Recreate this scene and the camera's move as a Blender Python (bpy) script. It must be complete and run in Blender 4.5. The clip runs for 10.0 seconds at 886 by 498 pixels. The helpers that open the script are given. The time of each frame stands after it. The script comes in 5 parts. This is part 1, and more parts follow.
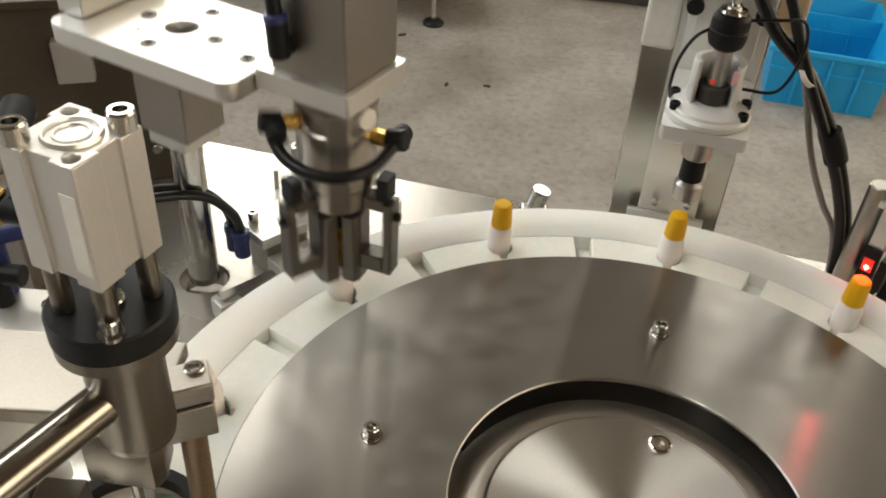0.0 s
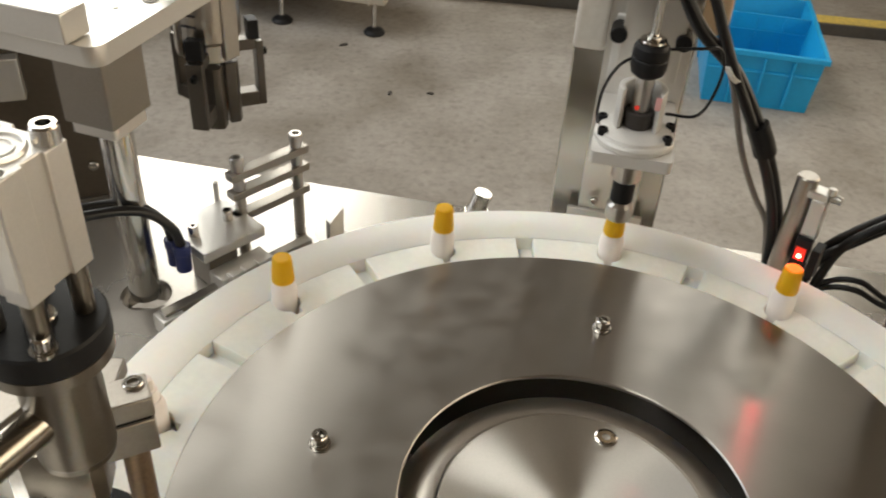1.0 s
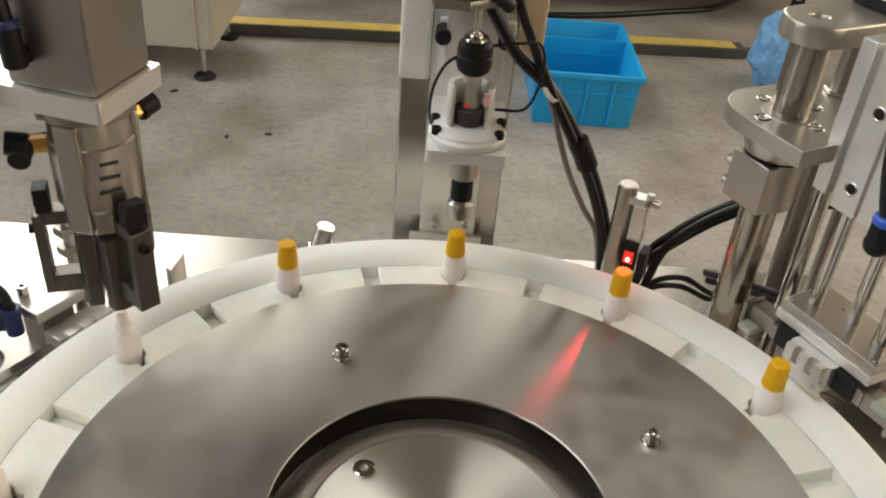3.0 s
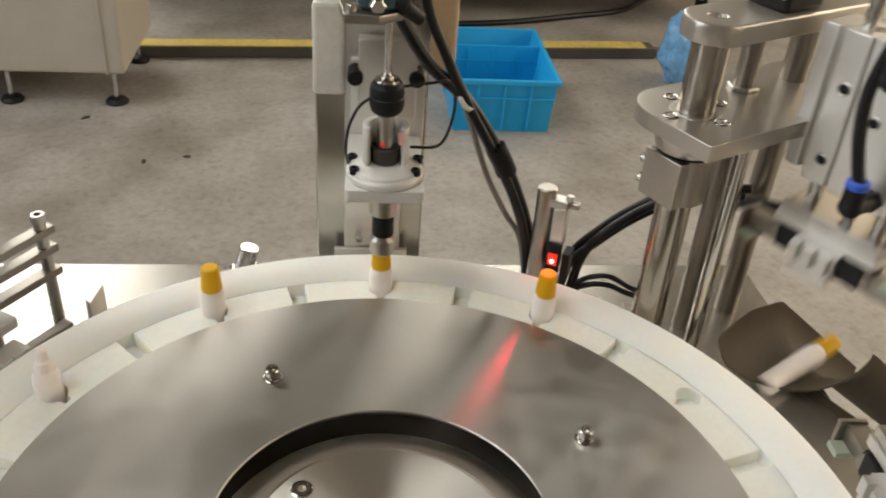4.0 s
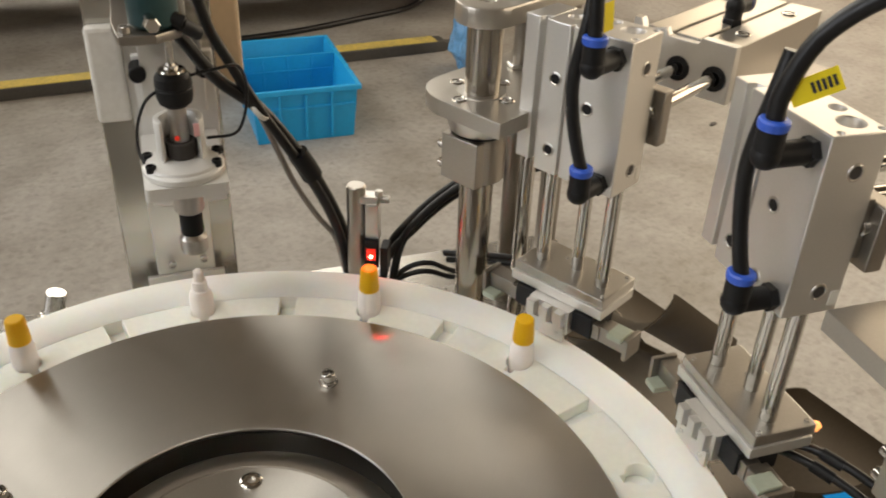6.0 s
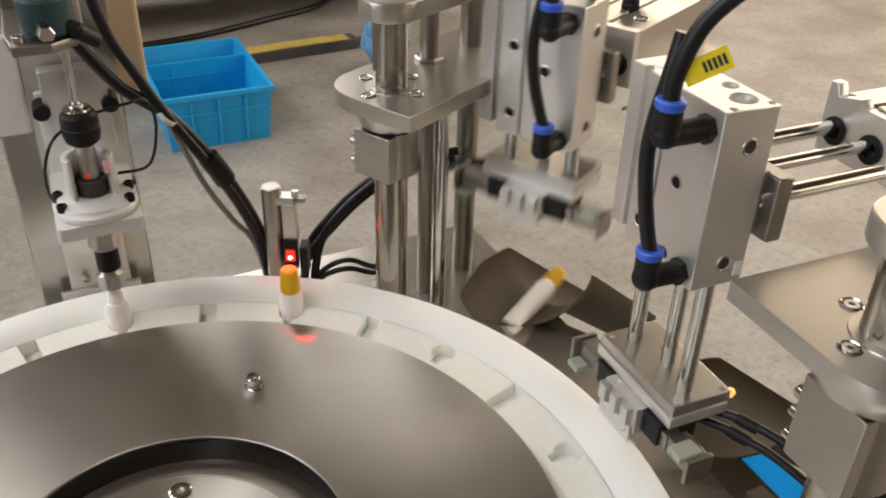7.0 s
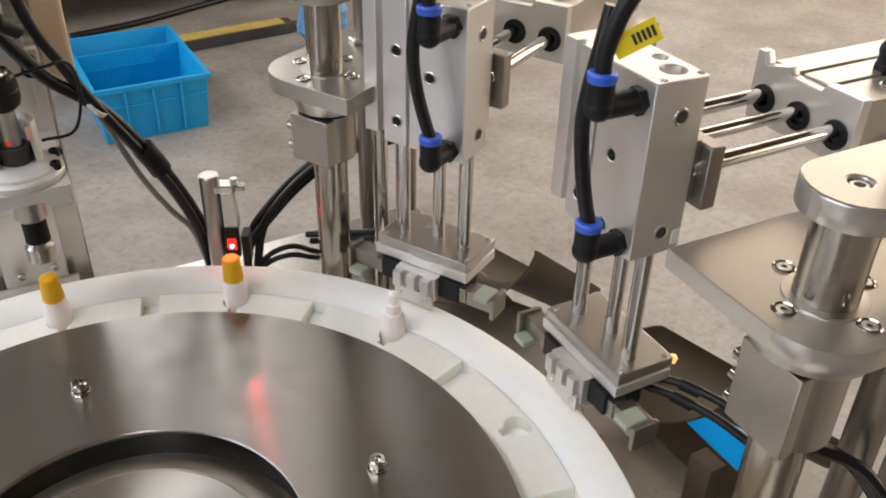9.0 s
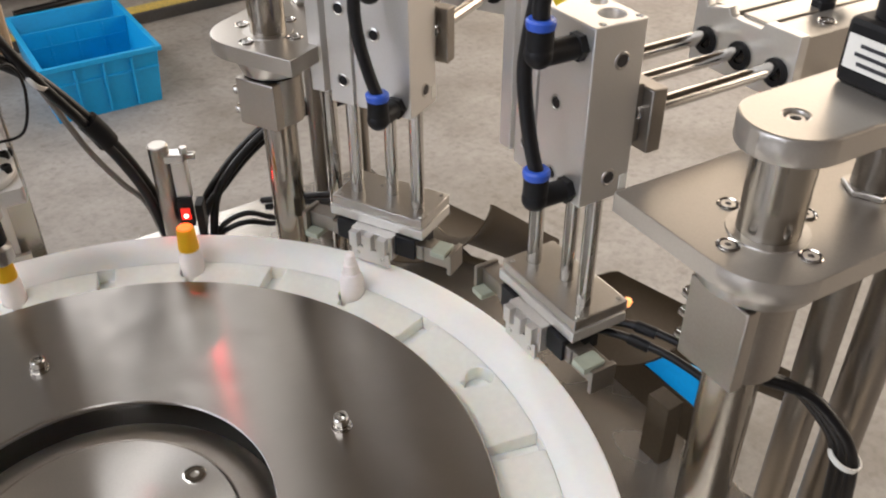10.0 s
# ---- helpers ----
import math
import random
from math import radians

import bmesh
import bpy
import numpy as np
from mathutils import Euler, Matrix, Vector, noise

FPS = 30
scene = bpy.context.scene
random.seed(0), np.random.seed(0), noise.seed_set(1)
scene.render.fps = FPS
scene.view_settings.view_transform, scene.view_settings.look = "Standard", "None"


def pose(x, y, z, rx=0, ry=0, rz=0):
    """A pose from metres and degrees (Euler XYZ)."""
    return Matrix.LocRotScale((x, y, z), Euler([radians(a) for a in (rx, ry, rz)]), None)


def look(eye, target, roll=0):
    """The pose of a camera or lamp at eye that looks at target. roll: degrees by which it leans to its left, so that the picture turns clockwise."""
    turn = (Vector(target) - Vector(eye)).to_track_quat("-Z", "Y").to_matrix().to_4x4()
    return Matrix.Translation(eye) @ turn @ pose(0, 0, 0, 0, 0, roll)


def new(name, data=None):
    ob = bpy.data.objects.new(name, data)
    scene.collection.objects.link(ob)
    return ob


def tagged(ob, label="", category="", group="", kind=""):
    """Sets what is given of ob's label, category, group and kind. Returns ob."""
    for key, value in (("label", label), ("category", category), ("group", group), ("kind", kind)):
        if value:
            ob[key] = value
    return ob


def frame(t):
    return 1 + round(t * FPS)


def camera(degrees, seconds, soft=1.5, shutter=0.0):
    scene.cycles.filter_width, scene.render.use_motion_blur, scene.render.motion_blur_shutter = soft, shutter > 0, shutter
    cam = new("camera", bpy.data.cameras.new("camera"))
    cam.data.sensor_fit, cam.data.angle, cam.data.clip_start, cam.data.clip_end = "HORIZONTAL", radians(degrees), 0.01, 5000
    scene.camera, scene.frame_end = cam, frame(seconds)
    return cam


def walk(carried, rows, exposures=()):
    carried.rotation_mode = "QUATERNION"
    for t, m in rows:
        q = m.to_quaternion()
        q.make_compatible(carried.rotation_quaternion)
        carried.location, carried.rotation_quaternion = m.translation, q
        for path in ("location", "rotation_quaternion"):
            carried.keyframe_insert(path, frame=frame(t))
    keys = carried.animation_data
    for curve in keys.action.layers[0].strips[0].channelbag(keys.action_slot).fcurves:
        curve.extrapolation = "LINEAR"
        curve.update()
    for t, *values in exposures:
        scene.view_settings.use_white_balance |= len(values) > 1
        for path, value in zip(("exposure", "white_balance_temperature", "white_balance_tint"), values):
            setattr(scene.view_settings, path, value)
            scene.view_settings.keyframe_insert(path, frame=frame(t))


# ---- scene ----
# ---- camera ----
cam = camera(53.2, 10.0, soft=1.9, shutter=0.5)
ZD = 0.92          # height of the dial's steel top over the floor
PATH = [
    (0.0, -0.0956, -0.2682, 1.2769, 2.800, -37.564, -2.989),
    (0.5, -0.0912, -0.2679, 1.2766, 1.506, -37.473, -2.809),
    (1.0, -0.0898, -0.2718, 1.2772, -1.100, -36.829, -3.035),
    (1.5, -0.0866, -0.2746, 1.2782, -4.707, -35.912, -3.437),
    (2.0, -0.0859, -0.2775, 1.2797, -7.520, -35.364, -3.746),
    (2.5, -0.0859, -0.2803, 1.2795, -9.765, -34.633, -4.032),
    (4.0, -0.0825, -0.2827, 1.2810, -17.739, -32.862, -3.635),
    (4.5, -0.0830, -0.2885, 1.2822, -21.797, -32.440, -3.067),
    (5.0, -0.0801, -0.2885, 1.2821, -25.295, -32.258, -2.760),
    (5.5, -0.0797, -0.2902, 1.2821, -28.720, -32.122, -2.203),
    (6.0, -0.0802, -0.2943, 1.2817, -31.975, -31.855, -1.954),
    (7.5, -0.0769, -0.3012, 1.2831, -39.935, -32.263, -1.238),
    (8.0, -0.0763, -0.3013, 1.2832, -41.013, -32.536, -1.200),
    (8.5, -0.0765, -0.3027, 1.2831, -41.534, -32.632, -1.335),
    (9.0, -0.0766, -0.3029, 1.2823, -42.109, -33.044, -1.149),
    (9.5, -0.0758, -0.3061, 1.2818, -43.885, -33.917, -0.393),
    (10.0, -0.0737, -0.3116, 1.2798, -45.565, -35.378, 0.216),
]
walk(cam, [(t, pose(x, y, z, 90 + p, r, w)) for t, x, y, z, w, p, r in PATH],
     [(0.0, -0.50, 6450, 7), (1.5, -0.51, 6400, 8), (4.5, -0.52, 6450, 8), (6.1, -0.50, 6560, 9), (7.4, -0.46, 6120, 13), (10.0, -0.40, 5980, 14)])

# ---- light ----
world = bpy.data.worlds.new("sky")
scene.world = world
world.use_nodes = True
wn = world.node_tree.nodes
sky = wn.new("ShaderNodeTexSky")
sky.sky_type, sky.sun_disc = "NISHITA", False
sky.sun_elevation, sky.sun_rotation = radians(38), radians(-20)
world.node_tree.links.new(sky.outputs[0], wn["Background"].inputs[0])
wn["Background"].inputs[1].default_value = 0.15


def window_light(name, m, sx, sy, watts, color):
    lamp = bpy.data.lights.new(name, "AREA")
    lamp.shape, lamp.size, lamp.size_y, lamp.energy, lamp.color = "RECTANGLE", sx, sy, watts, color
    ob = new(name, lamp)
    ob.matrix_world = m
    return ob


window_light("window_light_back", look((-1.65, 5.85, 3.3), (0, 0, 0.9)), 2.5, 3.2, 235, (1.0, 0.955, 0.85))
window_light("window_light_north", look((2.4, 5.85, 3.3), (0.4, 0, 0.9)), 2.0, 3.2, 120, (1.0, 0.93, 0.80))
window_light("window_light_side", look((-5.5, 1.0, 2.6), (0, 0.5, 0.9)), 4.5, 2.4, 200, (0.96, 0.97, 1.0))
window_light("window_light_south", look((4.4, -4.85, 2.6), (0.6, 0.0, 0.8)), 2.4, 2.4, 130, (1.0, 0.80, 0.55))
window_light("window_light_east", look((5.9, 0.3, 2.7), (0.5, 0.0, 0.6)), 9.2, 3.0, 480, (1.0, 0.80, 0.55))

SKYLIGHTS = ((-4.2, -4.0, 1.7, 9.0, 450, (1.0, 0.955, 0.86)),)
for lx, ly, sw, sl, lw, lc in SKYLIGHTS:
    window_light("skylight_light", pose(lx + sw / 2, ly + sl / 2, 6.38), sw, sl, lw, lc)


# the sensor's narrow red beam over the rim
beam = bpy.data.lights.new("sensor_beam", "SPOT")
beam.energy, beam.color, beam.spot_size, beam.spot_blend, beam.shadow_soft_size = 0.16, (1.0, 0.02, 0.05), radians(30), 0.8, 0.0008
new("sensor_beam", beam).matrix_world = look((0.1795, 0.2000, ZD + 0.0385), (0.1000, 0.0720, ZD))
# added spot with no fitting of its own, reddens the cap below the sensor
cap_tint = bpy.data.lights.new("cap_tint_spot", "SPOT")
cap_tint.energy, cap_tint.color, cap_tint.spot_size, cap_tint.spot_blend, cap_tint.shadow_soft_size = 0.55, (1.0, 0.03, 0.02), radians(17), 0.4, 0.001
new("cap_tint_spot", cap_tint).matrix_world = look((0.1670, 0.1950, ZD + 0.0500), (0.1580, 0.1630, ZD + 0.0230))


# ---- materials ----
def material(name, base, rough=0.5, metal=0.0, vary=0.08, fine=400.0, coarse=18.0, bump=0.05, rvary=0.12, coat=0.0, sss=0.0,
             trans=0.0, stretch=(1, 1, 1), aniso=0.0, tint=None):
    m = bpy.data.materials.new(name)
    m.use_nodes = True
    nt = m.node_tree
    n, ln = nt.nodes, nt.links
    b = n["Principled BSDF"]
    tc = n.new("ShaderNodeTexCoord")
    mp = n.new("ShaderNodeMapping")
    mp.inputs["Scale"].default_value = stretch
    ln.new(tc.outputs["Object"], mp.inputs["Vector"])
    n1, n2 = n.new("ShaderNodeTexNoise"), n.new("ShaderNodeTexNoise")
    n1.inputs["Scale"].default_value, n1.inputs["Detail"].default_value = fine, 4
    n2.inputs["Scale"].default_value, n2.inputs["Detail"].default_value = coarse, 5
    ln.new(mp.outputs[0], n1.inputs["Vector"])
    ln.new(tc.outputs["Object"], n2.inputs["Vector"])
    mix = n.new("ShaderNodeMix")
    mix.data_type = "FLOAT"
    mix.inputs[0].default_value = 0.5
    ln.new(n1.outputs["Fac"], mix.inputs[2])
    ln.new(n2.outputs["Fac"], mix.inputs[3])
    ramp = n.new("ShaderNodeValToRGB")
    t = tint or base
    ramp.color_ramp.elements[0].position, ramp.color_ramp.elements[1].position = 0.3, 0.7
    ramp.color_ramp.elements[0].color = (*[max(0, c * (1 - vary)) for c in t], 1)
    ramp.color_ramp.elements[1].color = (*[min(1, c * (1 + vary)) for c in base], 1)
    ln.new(mix.outputs[0], ramp.inputs[0])
    ln.new(ramp.outputs[0], b.inputs["Base Color"])
    rr = n.new("ShaderNodeMapRange")
    rr.inputs["To Min"].default_value, rr.inputs["To Max"].default_value = max(0.02, rough - rvary), min(1, rough + rvary)
    ln.new(n2.outputs["Fac"], rr.inputs["Value"])
    ln.new(rr.outputs[0], b.inputs["Roughness"])
    bp = n.new("ShaderNodeBump")
    bp.inputs["Strength"].default_value, bp.inputs["Distance"].default_value = bump, 0.001
    ln.new(n1.outputs["Fac"], bp.inputs["Height"])
    ln.new(bp.outputs[0], b.inputs["Normal"])
    b.inputs["Metallic"].default_value = metal
    b.inputs["Coat Weight"].default_value = coat
    b.inputs["Transmission Weight"].default_value = trans
    if sss:
        b.inputs["Subsurface Weight"].default_value = sss
        b.inputs["Subsurface Radius"].default_value = (0.006, 0.005, 0.004)
        b.inputs["Subsurface Scale"].default_value = 1.0
    if aniso:
        b.inputs["Anisotropic"].default_value = aniso
        b.inputs["Anisotropic Rotation"].default_value = 0.25
        tg = n.new("ShaderNodeTangent")
        tg.direction_type, tg.axis = "RADIAL", "Z"
        ln.new(tg.outputs[0], b.inputs["Tangent"])
    return m


def glow(name, color, strength):
    m = bpy.data.materials.new(name)
    m.use_nodes = True
    b = m.node_tree.nodes["Principled BSDF"]
    b.inputs["Base Color"].default_value = (*color, 1)
    b.inputs["Emission Color"].default_value = (*color, 1)
    b.inputs["Emission Strength"].default_value = strength
    return m



def brushed_steel(name, base, deg, rough, aniso):
    """Sheet steel brushed one way: fine scratches run across the direction deg, along which reflections are drawn out."""
    m = bpy.data.materials.new(name)
    m.use_nodes = True
    n, ln = m.node_tree.nodes, m.node_tree.links
    b = n["Principled BSDF"]
    b.inputs["Metallic"].default_value = 1.0
    tc, mp = n.new("ShaderNodeTexCoord"), n.new("ShaderNodeMapping")
    mp.inputs["Rotation"].default_value = (0, 0, radians(-deg))
    ln.new(tc.outputs["Object"], mp.inputs["Vector"])
    st = n.new("ShaderNodeMapping")
    st.inputs["Scale"].default_value = (1, 0.02, 1)
    ln.new(mp.outputs[0], st.inputs["Vector"])
    grain, cloud, smear = (n.new("ShaderNodeTexNoise") for _ in range(3))
    grain.inputs["Scale"].default_value, grain.inputs["Detail"].default_value = 1800, 3
    cloud.inputs["Scale"].default_value, cloud.inputs["Detail"].default_value = 16, 5
    smear.inputs["Scale"].default_value, smear.inputs["Detail"].default_value = 55, 6
    ln.new(st.outputs[0], grain.inputs["Vector"])
    ln.new(tc.outputs["Object"], cloud.inputs["Vector"])
    ln.new(tc.outputs["Object"], smear.inputs["Vector"])
    mix = n.new("ShaderNodeMix")
    mix.data_type = "FLOAT"
    mix.inputs[0].default_value = 0.78
    ln.new(grain.outputs["Fac"], mix.inputs[2])
    ln.new(cloud.outputs["Fac"], mix.inputs[3])
    ramp = n.new("ShaderNodeValToRGB")
    e = ramp.color_ramp.elements
    e[0].position, e[0].color = 0.32, (*[c * 0.95 for c in base], 1)
    e[1].position, e[1].color = 0.68, (*[c * 1.04 for c in base], 1)
    ln.new(mix.outputs[0], ramp.inputs[0])
    ln.new(ramp.outputs[0], b.inputs["Base Color"])
    rr = n.new("ShaderNodeMapRange")
    rr.inputs["From Min"].default_value, rr.inputs["From Max"].default_value = 0.3, 0.7
    rr.inputs["To Min"].default_value, rr.inputs["To Max"].default_value = rough - 0.05, rough + 0.06
    ln.new(smear.outputs["Fac"], rr.inputs["Value"])
    ln.new(rr.outputs[0], b.inputs["Roughness"])
    b.inputs["Anisotropic"].default_value = aniso
    way = n.new("ShaderNodeVectorTransform")
    way.vector_type, way.convert_from, way.convert_to = "VECTOR", "OBJECT", "WORLD"
    way.inputs[0].default_value = (math.cos(radians(deg)), math.sin(radians(deg)), 0)
    ln.new(way.outputs[0], b.inputs["Tangent"])
    return m


STEEL_DISC = brushed_steel("brushed_steel", (0.47, 0.445, 0.41), 70, 0.34, 0.95)
HUB_STEEL = material("turned_hub_steel", (0.74, 0.715, 0.675), 0.36, 1.0, 0.05, 900, 14, 0.02, 0.05, aniso=0.92)
HOLLOW_STEEL = material("turned_hollow_steel", (0.62, 0.58, 0.53), 0.36, 1.0, 0.05, 900, 14, 0.02, 0.04)
TABLE_STEEL = material("ground_steel", (0.47, 0.445, 0.41), 0.26, 0.8, 0.07, 500, 9, 0.03, 0.07)
STEEL = material("machined_steel", (0.52, 0.50, 0.47), 0.32, 1.0, 0.08, 700, 30, 0.04, 0.1)
CHROME = material("chrome", (0.56, 0.545, 0.52), 0.14, 1.0, 0.03, 600, 25, 0.01, 0.05)
ALU = material("anodised_aluminium", (0.68, 0.66, 0.63), 0.38, 0.82, 0.05, 900, 25, 0.04, 0.08)
ALU_WHITE = material("silver_anodised_plate", (0.68, 0.665, 0.635), 0.34, 0.75, 0.05, 900, 22, 0.04, 0.08)
PALE = material("bead_blasted_aluminium", (0.74, 0.73, 0.71), 0.5, 0.35, 0.05, 900, 22, 0.04, 0.08)
TEAL = material("dark_teal_plastic", (0.012, 0.045, 0.05), 0.4, 0.0, 0.2, 300, 40, 0.03, 0.1)
HOPPER = material("dark_brown_paint", (0.085, 0.070, 0.054), 0.45, 0.0, 0.12, 200, 8, 0.05, 0.1)
JAW_STEEL = material("blackened_steel", (0.12, 0.108, 0.095), 0.38, 0.85, 0.1, 700, 30, 0.04, 0.1)
BODY_STEEL = material("satin_gripper_steel", (0.46, 0.43, 0.39), 0.30, 1.0, 0.06, 700, 25, 0.03, 0.06)
# brownish dark base stands in for dark surroundings mirrored in the posts
POST_STEEL = material("darkened_post_steel", (0.38, 0.352, 0.31), 0.19, 1.0, 0.04, 600, 25, 0.02, 0.05)
SLEEVE_STEEL = material("dark_turned_steel", (0.27, 0.245, 0.21), 0.30, 1.0, 0.08, 700, 25, 0.04, 0.08)
# reflection of a dark brown hall is put into this steel's base colour
CLAMP_STEEL = material("darkened_clamp_steel", (0.40, 0.37, 0.33), 0.36, 1.0, 0.08, 700, 25, 0.04, 0.08)
TOWER_ALU = material("satin_tower_plate", (0.46, 0.43, 0.385), 0.30, 0.75, 0.06, 800, 14, 0.03, 0.07)
COLUMN_STEEL = material("satin_column_plate", (0.50, 0.485, 0.45), 0.25, 1.0, 0.06, 700, 12, 0.03, 0.06)
ALU_DARK = material("grey_anodised_aluminium", (0.30, 0.275, 0.245), 0.38, 0.95, 0.08, 700, 25, 0.04, 0.1)
NYLON = material("white_nylon", (0.93, 0.93, 0.89), 0.45, 0.0, 0.02, 260, 30, 0.04, 0.08, sss=0.6)
NYLON_INSERT = material("ivory_nylon", (0.945, 0.945, 0.86), 0.48, 0.0, 0.04, 260, 40, 0.05, 0.08, sss=0.6)
POLY = material("grey_green_polyurethane", (0.33, 0.36, 0.29), 0.3, 0.0, 0.08, 300, 60, 0.02, 0.06, sss=0.3)
BOTTLE = material("white_bottle_plastic", (0.88, 0.82, 0.79), 0.38, 0.0, 0.03, 300, 60, 0.02, 0.06, sss=0.15)
CAP = material("yellow_cap_plastic", (1.0, 0.64, 0.008), 0.45, 0.0, 0.04, 500, 60, 0.03, 0.06, sss=0.15)


def let_through(m, color, share):
    """Thin plastic: part of the light goes through the wall."""
    n, ln = m.node_tree.nodes, m.node_tree.links
    tr, mix = n.new("ShaderNodeBsdfTranslucent"), n.new("ShaderNodeMixShader")
    tr.inputs["Color"].default_value = (*color, 1)
    mix.inputs[0].default_value = share
    ln.new(n["Principled BSDF"].outputs[0], mix.inputs[1])
    ln.new(tr.outputs[0], mix.inputs[2])
    ln.new(mix.outputs[0], n["Material Output"].inputs["Surface"])


let_through(CAP, (1.0, 0.58, 0.01), 0.35)
BLACK = material("black_plastic", (0.008, 0.008, 0.009), 0.50, 0.0, 0.3, 400, 40, 0.05, 0.12)
RUBBER = material("black_tube", (0.007, 0.007, 0.008), 0.34, 0.0, 0.3, 300, 40, 0.03, 0.1)
GREY_CABLE = material("grey_cable", (0.23, 0.21, 0.19), 0.5, 0.0, 0.15, 300, 40, 0.03, 0.1)
BLUE = material("blue_fitting_plastic", (0.03, 0.10, 0.55), 0.4, 0.0, 0.1, 300, 40, 0.03, 0.1)
DARKBLUE = material("dark_blue_fitting_plastic", (0.02, 0.03, 0.12), 0.4, 0.0, 0.2, 300, 40, 0.03, 0.1)
BIN_BLUE = material("bin_blue_plastic", (0.010, 0.30, 0.62), 0.42, 0.0, 0.10, 120, 9, 0.04, 0.1)
BAG_BLUE = material("crumpled_blue_film", (0.16, 0.36, 0.62), 0.3, 0.0, 0.35, 60, 14, 0.3, 0.1)
LABEL_YELLOW = material("yellow_label_film", (0.90, 0.72, 0.02), 0.5, 0.0, 0.05, 300, 30, 0.02, 0.08)
LABEL_WHITE = material("white_label_paper", (0.78, 0.76, 0.70), 0.6, 0.0, 0.05, 300, 30, 0.02, 0.08)
INK = material("dark_print", (0.03, 0.03, 0.035), 0.6, 0.0, 0.2, 300, 30, 0.02, 0.08)
BRONZE = material("worn_bronze", (0.30, 0.22, 0.15), 0.42, 0.9, 0.2, 500, 60, 0.06, 0.1)
BRASS = material("brass", (0.65, 0.42, 0.12), 0.3, 1.0, 0.08, 500, 40, 0.03, 0.1)
PAINT_WHITE = material("white_machine_paint", (0.72, 0.70, 0.66), 0.45, 0.0, 0.05, 200, 6, 0.05, 0.08, tint=(0.66, 0.63, 0.58))
# the shadow over the rear cabinet is put into this darker paint colour
PAINT_CABINET = material("shaded_cabinet_paint", (0.40, 0.37, 0.32), 0.45, 0.0, 0.06, 200, 6, 0.05, 0.08, tint=(0.36, 0.33, 0.28))
PAINT_GREY = material("grey_machine_paint", (0.42, 0.39, 0.35), 0.45, 0.0, 0.06, 200, 6, 0.05, 0.08)
TRAY = material("brown_grey_sheet_steel", (0.062, 0.048, 0.032), 0.62, 0.0, 0.15, 400, 18, 0.06, 0.1)
RAIL_YELLOW = material("worn_yellow_paint", (0.62, 0.46, 0.08), 0.55, 0.0, 0.25, 90, 7, 0.1, 0.1, tint=(0.45, 0.36, 0.14))
RAIL_DARK = material("dark_rail_metal", (0.09, 0.085, 0.08), 0.5, 0.5, 0.2, 120, 9, 0.06, 0.1)
BEIGE = material("warm_beige_paint", (0.70, 0.54, 0.36), 0.45, 0.0, 0.05, 200, 6, 0.04, 0.08)
WALL = material("plastered_wall", (0.17, 0.145, 0.118), 0.85, 0.0, 0.05, 60, 1.5, 0.1, 0.05)
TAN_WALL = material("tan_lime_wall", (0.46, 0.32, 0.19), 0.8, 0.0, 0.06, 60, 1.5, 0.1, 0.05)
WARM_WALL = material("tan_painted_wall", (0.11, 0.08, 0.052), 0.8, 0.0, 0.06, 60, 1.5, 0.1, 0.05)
CEIL = material("painted_ceiling", (0.15, 0.13, 0.105), 0.85, 0.0, 0.05, 40, 1.2, 0.1, 0.05)
DARK_MACHINE = material("dark_machine_paint", (0.055, 0.05, 0.048), 0.5, 0.2, 0.25, 90, 5, 0.06, 0.1)
RED_GLOW = glow("red_sensor_light", (1.0, 0.03, 0.02), 150)
AMBER = glow("amber_signal_light", (1.0, 0.42, 0.12), 2.0)
PINK_LENS = material("pink_lens", (0.80, 0.45, 0.45), 0.3, 0.0, 0.05, 300, 40, 0.02, 0.05)
RED_LENS = glow("red_sensor_lens", (0.8, 0.04, 0.02), 0.45)


